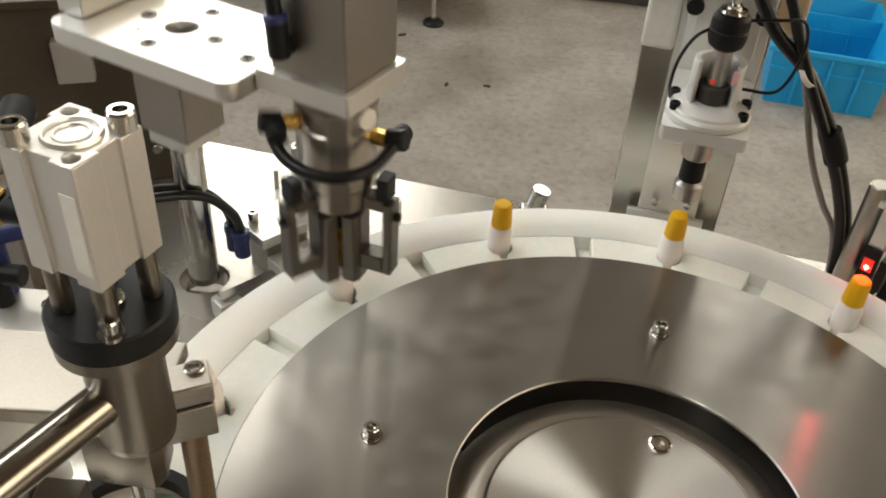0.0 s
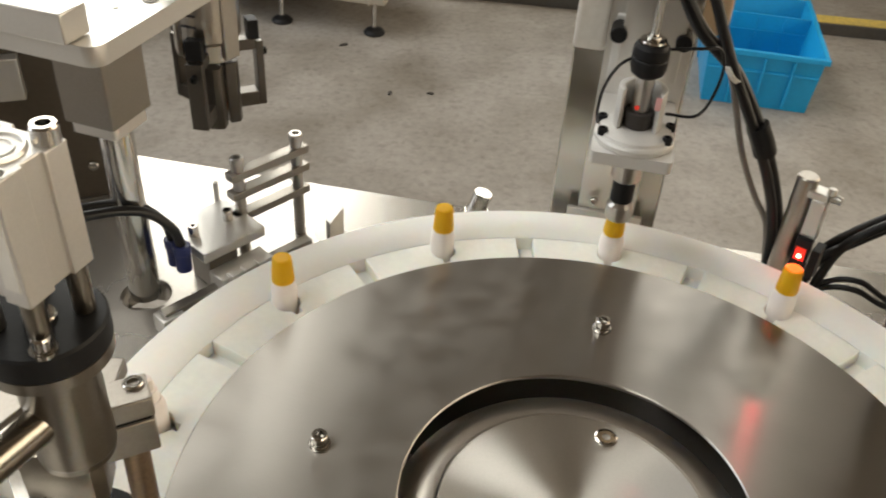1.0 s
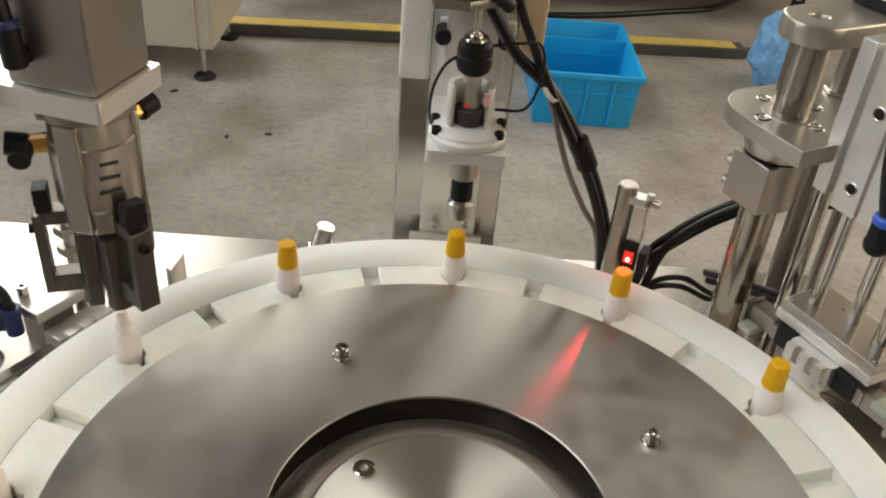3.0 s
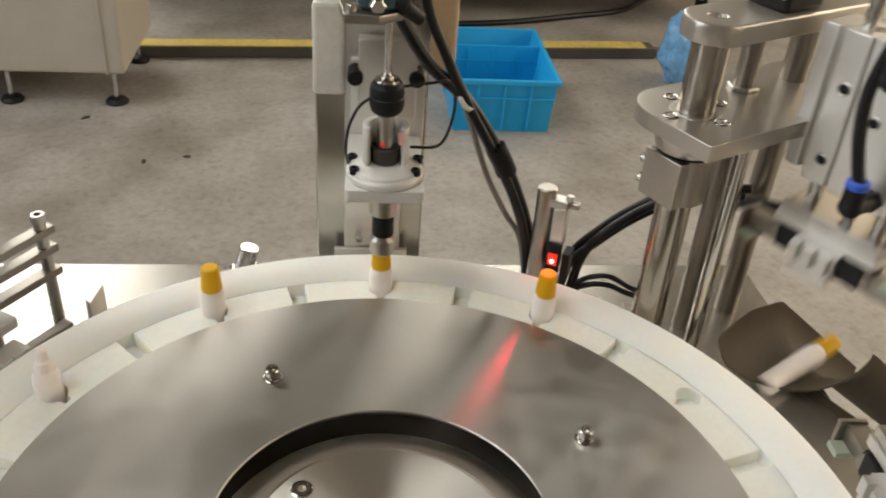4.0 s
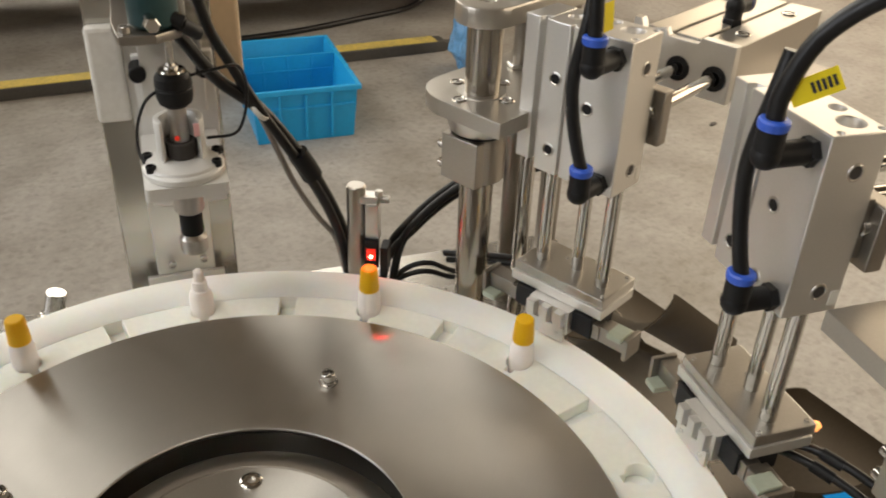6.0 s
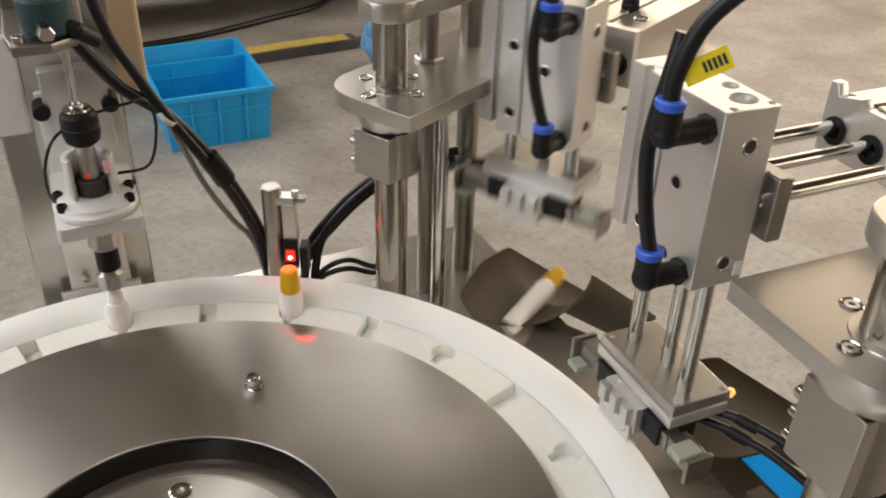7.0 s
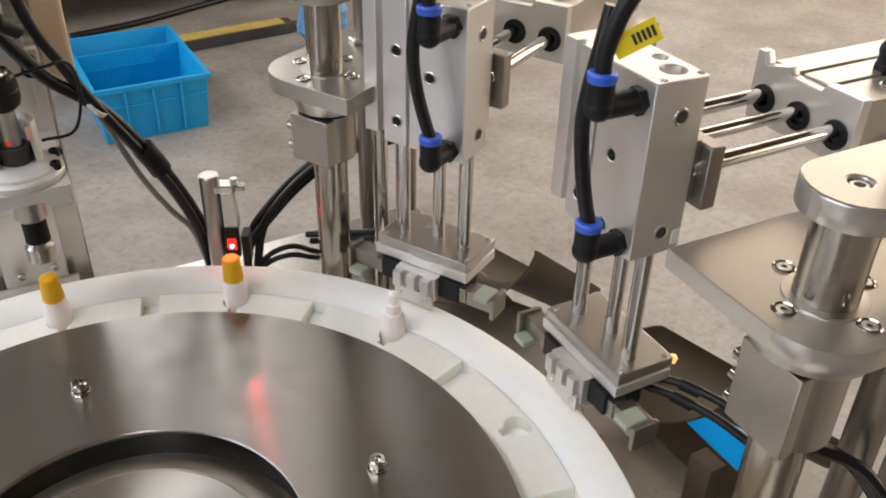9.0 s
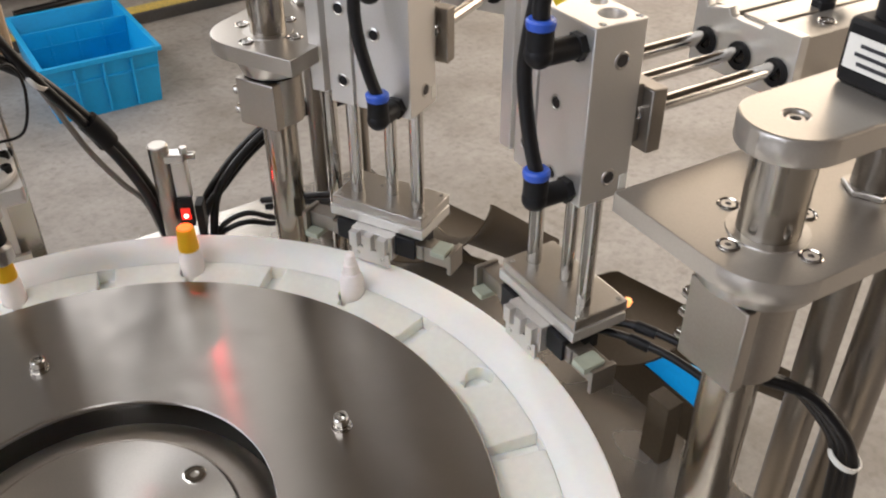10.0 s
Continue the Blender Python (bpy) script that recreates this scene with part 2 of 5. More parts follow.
def floor_material():
    m = bpy.data.materials.new("terrazzo_floor")
    m.use_nodes = True
    n, ln = m.node_tree.nodes, m.node_tree.links
    b = n["Principled BSDF"]
    tc = n.new("ShaderNodeTexCoord")
    grit = n.new("ShaderNodeTexNoise")
    grit.inputs["Scale"].default_value, grit.inputs["Detail"].default_value, grit.inputs["Roughness"].default_value = 42, 8, 0.7
    vo2 = n.new("ShaderNodeTexVoronoi")
    vo2.inputs["Scale"].default_value = 60
    ns = n.new("ShaderNodeTexNoise")
    ns.inputs["Scale"].default_value, ns.inputs["Detail"].default_value = 3.6, 12
    for q in (grit, vo2, ns):
        ln.new(tc.outputs["Object"], q.inputs["Vector"])
    r1 = n.new("ShaderNodeValToRGB")
    e = r1.color_ramp.elements
    e[0].position, e[0].color = 0.30, (0.245, 0.228, 0.205, 1)
    e[1].position, e[1].color = 0.70, (0.375, 0.352, 0.322, 1)
    x = e.new(0.48)
    x.color = (0.32, 0.30, 0.275, 1)
    ln.new(grit.outputs["Fac"], r1.inputs[0])
    r2 = n.new("ShaderNodeValToRGB")
    e = r2.color_ramp.elements
    e[0].position, e[0].color = 0.05, (0.60, 0.57, 0.54, 1)
    e[1].position, e[1].color = 0.13, (1, 1, 1, 1)
    sp2 = n.new("ShaderNodeSeparateColor")
    ln.new(vo2.outputs["Color"], sp2.inputs[0])
    ln.new(sp2.outputs[1], r2.inputs[0])
    mx = n.new("ShaderNodeMix")
    mx.data_type, mx.blend_type = "RGBA", "MULTIPLY"
    mx.inputs[0].default_value = 0.32
    ln.new(r1.outputs[0], mx.inputs[6])
    ln.new(r2.outputs[0], mx.inputs[7])
    r3 = n.new("ShaderNodeValToRGB")
    e = r3.color_ramp.elements
    e[0].position, e[0].color = 0.32, (0.66, 0.635, 0.60, 1)
    e[1].position, e[1].color = 0.60, (1, 1, 1, 1)
    ln.new(ns.outputs["Fac"], r3.inputs[0])
    mx2 = n.new("ShaderNodeMix")
    mx2.data_type, mx2.blend_type = "RGBA", "MULTIPLY"
    mx2.inputs[0].default_value = 1.0
    ln.new(mx.outputs[2], mx2.inputs[6])
    ln.new(r3.outputs[0], mx2.inputs[7])
    ln.new(mx2.outputs[2], b.inputs["Base Color"])
    rr = n.new("ShaderNodeMapRange")
    rr.inputs["To Min"].default_value, rr.inputs["To Max"].default_value = 0.38, 0.6
    ln.new(ns.outputs["Fac"], rr.inputs["Value"])
    ln.new(rr.outputs[0], b.inputs["Roughness"])
    return m


for m, gloss in ((BLACK, 0.25), (RUBBER, 0.35), (TRAY, 0.2), (DARK_MACHINE, 0.25), (HOPPER, 0.3)):
    m.node_tree.nodes["Principled BSDF"].inputs["Specular IOR Level"].default_value = gloss
FLOOR = floor_material()


# ---- mesh builders ----
def finish(bm, width=0.0, angle=35):
    bmesh.ops.recalc_face_normals(bm, faces=bm.faces)
    if width:
        edges = [e for e in bm.edges if len(e.link_faces) == 2 and e.calc_face_angle(0) > radians(angle)]
        if edges:
            bmesh.ops.bevel(bm, geom=edges, offset=width, segments=2, profile=0.5, affect="EDGES", clamp_overlap=True)
    bm.normal_update()
    for f in bm.faces:          # broad faces flat, edges and curves soft
        f.smooth = max(abs(f.normal.x), abs(f.normal.y), abs(f.normal.z)) < 0.9995
    return bm


def box(x0, y0, z0, x1, y1, z1, w=0.0006):
    bm = bmesh.new()
    bmesh.ops.create_cube(bm, size=1, matrix=Matrix.Translation(((x0 + x1) / 2, (y0 + y1) / 2, (z0 + z1) / 2)) @ Matrix.Diagonal((x1 - x0, y1 - y0, z1 - z0, 1)))
    return finish(bm, w)


def turned(profile, seg=48, axis=None, soft=False):
    """A body of rotation about z (or about the given pose's z) from (radius, height) points."""
    bm = bmesh.new()
    rings = []
    for r, z in profile:
        if r < 1e-6:
            rings.append([bm.verts.new((0, 0, z))])
        else:
            rings.append([bm.verts.new((r * math.cos(2 * math.pi * i / seg), r * math.sin(2 * math.pi * i / seg), z)) for i in range(seg)])
    for a, b in zip(rings, rings[1:]):
        for i in range(seg):
            j = (i + 1) % seg
            f = [a[i % len(a)], a[j % len(a)], b[j % len(b)], b[i % len(b)]]
            f = list(dict.fromkeys(f))
            if len(f) > 2:
                bm.faces.new(f)
    for ring in (rings[0], rings[-1]):
        if len(ring) > 2 and profile[0] != profile[-1]:
            bm.faces.new(ring)
    bmesh.ops.remove_doubles(bm, verts=bm.verts, dist=1e-7)
    bmesh.ops.recalc_face_normals(bm, faces=bm.faces)
    bm.normal_update()
    for f in bm.faces:
        f.smooth = soft or abs(f.normal.z) < 0.9995
    if axis is not None:
        bm.transform(axis)
    return bm


def rod(p, q, r, seg=24, w=0.0006):
    """A round bar from p to q with chamfered ends."""
    p, q = Vector(p), Vector(q)
    d = q - p
    h = d.length
    m = Matrix.Translation(p) @ d.to_track_quat("Z", "Y").to_matrix().to_4x4()
    return turned([(0, 0), (r - w, 0), (r, w), (r, h - w), (r - w, h), (0, h)], seg, m)


def plate(outline, z0, z1, holes=(), w=0.0008, seg=20):
    """A flat plate with round holes (x, y, r) or polygon holes that go through it."""
    bm = bmesh.new()
    edges = []
    loops = [list(outline)]
    for h in holes:
        if isinstance(h[0], (int, float)):
            x, y, r = h
            loops.append([(x + r * math.cos(2 * math.pi * i / seg), y + r * math.sin(2 * math.pi * i / seg)) for i in range(seg)])
        else:
            loops.append(list(h))
    for lp in loops:
        vs = [bm.verts.new((x, y, z0)) for x, y in lp]
        edges += [bm.edges.new((vs[i], vs[(i + 1) % len(vs)])) for i in range(len(vs))]
    bmesh.ops.triangle_fill(bm, use_beauty=True, use_dissolve=False, edges=edges)
    got = bmesh.ops.extrude_face_region(bm, geom=list(bm.faces))
    bmesh.ops.translate(bm, vec=(0, 0, z1 - z0), verts=[g for g in got["geom"] if isinstance(g, bmesh.types.BMVert)])
    return finish(bm, w, 40)


def rounded(x0, y0, x1, y1, r, seg=6, corners=(1, 1, 1, 1)):
    """A rectangle's outline with rounded corners (from the lower left, anticlockwise)."""
    pts = []
    for k, (cx, cy) in enumerate(((x0, y0), (x1, y0), (x1, y1), (x0, y1))):
        sx = 1 if k in (0, 3) else -1
        sy = 1 if k in (0, 1) else -1
        if not corners[k]:
            pts.append((cx, cy))
            continue
        rr = r * corners[k]
        for i in range(seg + 1):
            a = math.pi * (1 + k / 2) + math.pi / 2 * i / seg
            pts.append((cx + sx * rr + rr * math.cos(a), cy + sy * rr + rr * math.sin(a)))
    return pts


def smooth_path(pts, n=6):
    """A Catmull-Rom line through the points."""
    p = [Vector(q) for q in pts]
    p = [p[0] * 2 - p[1]] + p + [p[-1] * 2 - p[-2]]
    out = []
    for i in range(1, len(p) - 2):
        for k in range(n):
            t = k / n
            a, b, c, d = p[i - 1:i + 3]
            out.append(0.5 * (2 * b + (c - a) * t + (2 * a - 5 * b + 4 * c - d) * t * t + (3 * b - a - 3 * c + d) * t ** 3))
    return out + [p[-2]]


def tube(pts, r, seg=10, n=6):
    """A bent tube or cable along the points."""
    seg = max(seg, 15)
    line = smooth_path(pts, n) if len(pts) > 2 else [Vector(q) for q in pts]
    bm = bmesh.new()
    rings, side = [], None
    for i, q in enumerate(line):
        d = (line[min(i + 1, len(line) - 1)] - line[max(i - 1, 0)]).normalized()
        side = d.orthogonal().normalized() if side is None else (side - d * side.dot(d)).normalized()
        up = d.cross(side)
        rings.append([bm.verts.new(q + (side * math.cos(2 * math.pi * k / seg) + up * math.sin(2 * math.pi * k / seg)) * r) for k in range(seg)])
    for a, b in zip(rings, rings[1:]):
        for k in range(seg):
            bm.faces.new((a[k], a[(k + 1) % seg], b[(k + 1) % seg], b[k]))
    for f in bm.faces:
        f.smooth = True
    bm.faces.new(rings[0]), bm.faces.new(rings[-1])
    bmesh.ops.recalc_face_normals(bm, faces=bm.faces)
    return bm


def join(*bms):
    """Several solids in one mesh."""
    me = bpy.data.meshes.new("tmp")
    out = bmesh.new()
    for b in bms:
        b.to_mesh(me)
        out.from_mesh(me)
        b.free()
    bpy.data.meshes.remove(me)
    return out


def moved(bm, m):
    bm.transform(m)
    return bm


def socket_screw(r, h, tip=0.0):
    """A hexagon socket head that stands on z = 0."""
    s = r * 0.55
    bm = turned([(0, 0), (r, 0), (r, h * 0.86), (r * 0.88, h), (s * 1.02, h), (s, h * 0.97), (s, h * 0.42), (0, h * 0.36)], 18)
    return bm


def to_mesh(bm, name, mat, sharp=26):
    me = bpy.data.meshes.new(name)
    bm.to_mesh(me)
    bm.free()
    me.materials.append(mat)
    soft_faces = [p.use_smooth for p in me.polygons]
    me.set_sharp_from_angle(angle=radians(sharp))
    me.polygons.foreach_set("use_smooth", soft_faces)
    return me


def part(name, bm, mat, parent, label="", m=None):
    """One mesh as a part of a thing, in the thing's space."""
    ob = new(name, to_mesh(bm, name, mat))
    ob.parent = parent
    if m is not None:
        ob.matrix_basis = m
    return tagged(ob, label)


def again(name, ob, parent, m):
    """The same mesh once more as another part."""
    o = new(name, ob.data)
    o.parent = parent
    o.matrix_basis = m
    return o


def thing(name, m, label, category, group="", kind=""):
    ob = new(name)
    ob.empty_display_size = 0.02
    ob.matrix_world = m
    return tagged(ob, label, category, group, kind)


def solid(name, bm, mat, label, category="", group="", kind="", m=None):
    """A thing of one mesh."""
    ob = new(name, to_mesh(bm, name, mat))
    if m is not None:
        ob.matrix_world = m
    return tagged(ob, label, category, group, kind)


def polar(r, deg, z=0.0):
    return (r * math.cos(radians(deg)), r * math.sin(radians(deg)), ZD + z)


def radial(deg, r=0.0, tan=0.0, z=0.0):
    """A pose in the dial's frame: x outwards, y along the rim, z up from the dial's top."""
    return pose(0, 0, ZD, 0, 0, deg) @ pose(r, tan, z)


# ---- the hall ----
def wall_box(name, bm, mat, label):
    return solid(name, bm, mat, label, "wall", kind="structure")


solid("floor", box(-6.2, -5.2, -0.2, 6.2, 6.2, 0.0, 0), FLOOR, "worn grey speckled terrazzo workshop floor", "floor", kind="structure")
solid("ceiling", plate([(-6.2, -5.2), (6.2, -5.2), (6.2, 6.2), (-6.2, 6.2)], 6.4, 6.6, [[(x, y), (x + w, y), (x + w, y + l), (x, y + l)] for x, y, w, l, *_ in SKYLIGHTS], 0), CEIL, "painted hall ceiling with a roof light strip", "ceiling", kind="structure")
# back wall with a high window band, in its own plane, then stood up
wall_box("wall_north", moved(plate([(-6, 0), (6, 0), (6, 6.4), (-6, 6.4)], 0, 0.2, [[(-2.9, 1.7), (-0.4, 1.7), (-0.4, 4.9), (-2.9, 4.9)], [(1.4, 1.7), (3.4, 1.7), (3.4, 4.9), (1.4, 4.9)]], 0),
                             pose(0, 6.0, 0, 90)), WALL, "plastered hall wall with two high windows")
wall_box("wall_west", moved(plate([(-5, 0), (6, 0), (6, 6.4), (-5, 6.4)], 0, 0.2, [[(-1.25, 1.4), (3.25, 1.4), (3.25, 3.8), (-1.25, 3.8)]], 0),
                            pose(-6.0, 0, 0, 90, 0, 90)), WALL, "plastered hall wall with one wide window")
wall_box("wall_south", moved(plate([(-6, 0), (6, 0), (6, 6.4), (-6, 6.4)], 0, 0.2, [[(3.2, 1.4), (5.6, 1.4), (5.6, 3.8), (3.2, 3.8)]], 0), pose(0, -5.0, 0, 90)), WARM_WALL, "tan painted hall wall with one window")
wall_box("wall_east", moved(plate([(-5, 0), (6, 0), (6, 6.4), (-5, 6.4)], 0, 0.2, [[(-4.3, 1.2), (4.9, 1.2), (4.9, 4.2), (-4.3, 4.2)]], 0), pose(6.0, 0, 0, 90, 0, 90)), TAN_WALL, "tan painted hall wall with one window")


def window_bars(name, m, w, h, n):
    win = thing(name, m, "steel framed factory window", "window", kind="structure")
    part("window_frame", plate([(0, 0), (w, 0), (w, h), (0, h)], -0.03, 0.03, [[(0.06, 0.06), (w - 0.06, 0.06), (w - 0.06, h - 0.06), (0.06, h - 0.06)]], 0), PAINT_GREY, win)
    for i in range(1, n):
        part("mullion", box(w * i / n - 0.02, 0.06, -0.02, w * i / n + 0.02, h - 0.06, 0.02, 0), PAINT_GREY, win)


window_bars("window_1", pose(-2.9, 6.08, 1.7, 90), 2.5, 3.2, 3)
window_bars("window_5", pose(1.4, 6.08, 1.7, 90), 2.0, 3.2, 2)
window_bars("window_2", pose(-6.1, -1.25, 1.4, 90, 0, 90), 4.5, 2.4, 4)
window_bars("window_6", pose(3.2, -5.1, 1.4, 90), 2.4, 2.4, 2)
window_bars("window_3", pose(6.1, -4.3, 1.2, 90, 0, 90), 9.2, 3.0, 9)

for k, (x, y, w, l, *_) in enumerate(SKYLIGHTS):
    window_bars("window_%d" % (4 + k), pose(x, y, 6.5), w, l, 2)

# ---- the machine table ----
TABLE = thing("machine_table", pose(0, 0, ZD - 0.05), "satin steel machine table plate on a white cabinet", "table")
part("tabletop", plate([(-0.55, -0.45), (0.230, -0.45), (0.384, 0.2366), (-0.55, 0.445)], -0.02, 0,
                       [(-0.2671, 0.2088, 0.0175), (-0.2390, 0.1965, 0.0022), (-0.2300, 0.1985, 0.0022), (-0.2130, 0.2190, 0.0022), (-0.2040, 0.2230, 0.0022), (-0.2085, 0.2330, 0.0022)], 0.0012, 24), TABLE_STEEL, TABLE)
part("cabinet", box(-0.52, -0.42, -ZD + 0.05, 0.27, 0.22, -0.0205, 0.004), PAINT_WHITE, TABLE, "white painted cabinet")

# ---- the indexing dial ----
dial = thing("indexing_dial", pose(0, 0, ZD), "round steel indexing dial with a white nylon rim", "rotary table")
part("disc", turned([(0.0960, -0.0105), (0.0882, -0.0016), (0.0880, -0.0007), (0.0886, 0.0), (0.1990, 0.0), (0.2000, -0.0010), (0.2000, -0.0105), (0.0960, -0.0105)], 160), STEEL_DISC, dial, "brushed stainless steel disc")
part("hub_ring", turned([(0.0700, -0.03), (0.0700, -0.0135), (0.0708, -0.0124), (0.0730, -0.0123), (0.0760, -0.0127), (0.0790, -0.0135), (0.0820, -0.0147), (0.0850, -0.0163), (0.0880, -0.0184), (0.0910, -0.0210), (0.0940, -0.0250), (0.0700, -0.03)], 128, None, True), HOLLOW_STEEL, dial, "polished hollow of the hub")
part("hub_plate", turned([(0, -0.03), (0.0690, -0.03), (0.0690, -0.0120), (0.0680, -0.0108), (0, -0.0106)], 128), HUB_STEEL, dial, "turned hub plate")
part("rim", turned([(0.1990, -0.042), (0.2600, -0.042), (0.2613, -0.0408), (0.2613, -0.0052), (0.2601, -0.0040), (0.2520, -0.0040), (0.2460, -0.0044), (0.2400, -0.0058), (0.2334, -0.0088), (0.2334, -0.0190), (0.1990, -0.0190), (0.1990, -0.042)], 160, None, True),
     NYLON, dial, "white nylon rim")


def nest_insert():
    """One nest between two joints: an arc with a hole for a bottle in its middle."""
    half, out = radians(13.5), []
    for i in range(13):
        a = -half + 2 * half * i / 12
        out.append((0.2334 * math.cos(a), 0.2334 * math.sin(a)))
    for i in range(13):
        a = half - 2 * half * i / 12
        out.append((0.2008 * math.cos(a), 0.2008 * math.sin(a)))
    hole = []
    for i in range(20):
        a = radians(20) + radians(320) * i / 19
        hole.append((0.2238 - 0.0082 * math.cos(a), -0.0082 * math.sin(a)))
    hole += [(0.2120, 0.0026), (0.2120, -0.0026)]
    bm = plate(out, -0.0189, -0.0088, [hole], 0.0007)
    for v in bm.verts:          # the nest falls off a little towards the disc
        if v.co.z > -0.012:
            v.co.z -= 0.0020 * max(0.0, (0.222 - math.hypot(v.co.x, v.co.y)) / 0.022)
    return bm


ins = part("nest_insert", nest_insert(), NYLON_INSERT, dial, "ivory nylon nest insert", pose(0, 0, 0, 0, 0, 15.8))
for k in range(1, 12):
    again("nest_insert", ins, dial, pose(0, 0, 0, 0, 0, 15.8 + 30 * k))


def dial_screw():
    return join(turned([(0, 0), (0.0058, 0), (0.0058, 0.0012), (0.0050, 0.0013), (0.0049, 0.0030), (0, 0.0030)], 18), moved(socket_screw(0.0044, 0.0052), pose(0, 0, 0.003)))


scr = part("cap_screw", dial_screw(), CHROME, dial, "socket head screw with washer", pose(*[0.133 * v for v in (math.cos(radians(75.3)), math.sin(radians(75.3)))], 0.0))
for k in range(1, 4):
    a = radians(75.3 + 90 * k)
    again("cap_screw", scr, dial, pose(0.133 * math.cos(a), 0.133 * math.sin(a), 0))
csk = None
for k in range(3):
    a = radians(64 + 120 * k)
    m = pose(0.0575 * math.cos(a), 0.0575 * math.sin(a), -0.0106, 0, 0, 20 * k)
    if csk is None:
        csk = part("countersunk_screw", turned([(0.0062, -0.0006), (0.0062, 0.0007), (0.0054, 0.0011), (0.0052, 0.0002), (0.0048, 0.0002), (0.0046, 0.0010), (0.0024, 0.0010), (0.0023, -0.0006), (0, -0.0006)], 20), CHROME, dial, "countersunk hub screw", m)
    else:
        again("countersunk_screw", csk, dial, m)
part("dial_shaft", turned([(0, -0.05), (0.06, -0.05), (0.06, -0.0305), (0, -0.0305)], 48), STEEL, dial)


# ---- bottles and caps ----
def bottle_body():
    return turned([(0, -0.0490), (0.0070, -0.0490), (0.0080, -0.0480), (0.0081, 0.0020), (0.0077, 0.0045), (0.0064, 0.0070), (0.0062, 0.0080), (0.0052, 0.0083), (0.0050, 0.0150), (0.0038, 0.0158), (0.0033, 0.0225), (0.0020, 0.0240), (0, 0.0241)], 28)


def cap_body():
    seg = 40
    bm = turned([(0.0, 0.0258), (0.0050, 0.0258), (0.0058, 0.0250), (0.0061, 0.0238), (0.0071, 0.0086), (0.0069, 0.0080), (0.0060, 0.0080), (0.0055, 0.0243), (0, 0.0243)], seg)
    for v in bm.verts:            # fine grip ribs
        r = math.hypot(v.co.x, v.co.y)
        if r > 0.00605 and v.co.z < 0.0245:
            i = round(math.atan2(v.co.y, v.co.x) / (2 * math.pi) * seg)
            if i % 2:
                v.co.x *= 0.965
                v.co.y *= 0.965
    return bm


BOTTLE_MESH = to_mesh(bottle_body(), "bottle", BOTTLE)
CAP_MESH = to_mesh(cap_body(), "cap", CAP)
STATION = 15.8
R_NEST = 0.2265


def bottle(station, capped):
    m = radial(STATION + 30 * station, R_NEST)
    if capped:
        b = thing("bottle", m, "small white plastic bottle with a yellow screw cap", "bottle", "bottles on the dial")
        o = new("body", BOTTLE_MESH)
        o.parent = b
        c = new("cap", CAP_MESH)
        c.parent = b
        tagged(c, "ribbed yellow screw cap")
        return b
    b = new("bottle", BOTTLE_MESH)
    b.matrix_world = m
    return tagged(b, "small white plastic bottle, uncapped, with bare nozzle", "bottle", "bottles on the dial")


BOTTLES = {s: bottle(s, s in (1, 2, 3)) for s in range(1, 10)}
CAPS = {}
for s in (4, 5, 7, 8):
    c = new("screw_cap", CAP_MESH)
    c.matrix_world = radial(STATION + 30 * s, R_NEST)
    CAPS[s] = tagged(c, "ribbed yellow screw cap for a bottle", "cap", "loose caps")


# ---- small machine elements ----
def elbow(name_parent, m, ring=BLUE, stub=0.012):
    """A push-in elbow fitting: stub along -x of its pose, barrel up, with a coloured collar."""
    ball = bmesh.new()
    bmesh.ops.create_uvsphere(ball, u_segments=16, v_segments=10, radius=0.0070, matrix=pose(-stub - 0.004, 0, 0.0010))
    for f in ball.faces:
        f.smooth = True
    e = part("air_fitting", join(rod((0.001, 0, 0), (-stub - 0.004, 0, 0.0006), 0.0060, 18), ball, rod((-stub - 0.004, 0, 0.0), (-stub - 0.004, 0, 0.0137), 0.0064, 18), rod((0.0015, 0, 0), (-0.0045, 0, 0), 0.0072, 6)), BLACK, name_parent, "black elbow air fitting", m)
    part("collar", turned([(0.0036, 0.0135), (0.0066, 0.0135), (0.0070, 0.0150), (0.0070, 0.0172), (0.0060, 0.0182), (0.0036, 0.0182), (0.0036, 0.0135)], 20), ring, e, "coloured release collar", pose(-stub - 0.004, 0, 0))
    return e


def screw_at(parent, x, y, z, r=0.0042, h=0.005, mat=CHROME, label="", rx=0, ry=0, rz=0):
    return part("screw", socket_screw(r, h), mat, parent, label, pose(x, y, z, rx, ry, rz))


def counterbore(parent, x, y, z, r=0.0042, rx=0, ry=0, rz=0):
    """A screw sunk into a plate: a bright lip round a flush dark disc coloured like a shaded hollow, with the socket
    head on it.
    """
    m = pose(x, y, z + 0.0004, rx, ry, rz)
    ob = part("sunk_screw", turned([(r, 0.0), (r + 0.0005, 0.0005), (r + 0.0011, 0.0), (r + 0.0011, -0.0003), (r, -0.0003), (r, 0.0)], 20), CHROME, parent, "", m)
    # flush dark disc: the shade of the hole is put into its colour
    part("hollow", turned([(0, -0.0002), (r, -0.0002), (r, 0.0), (0, 0.0)], 20), DARK_MACHINE, ob)
    part("socket_head", turned([(r * 0.34, 0.0001), (r * 0.36, 0.0003), (r * 0.76, 0.0003), (r * 0.80, 0.0001), (r * 0.34, 0.0001)], 18), STEEL, ob)
    return ob


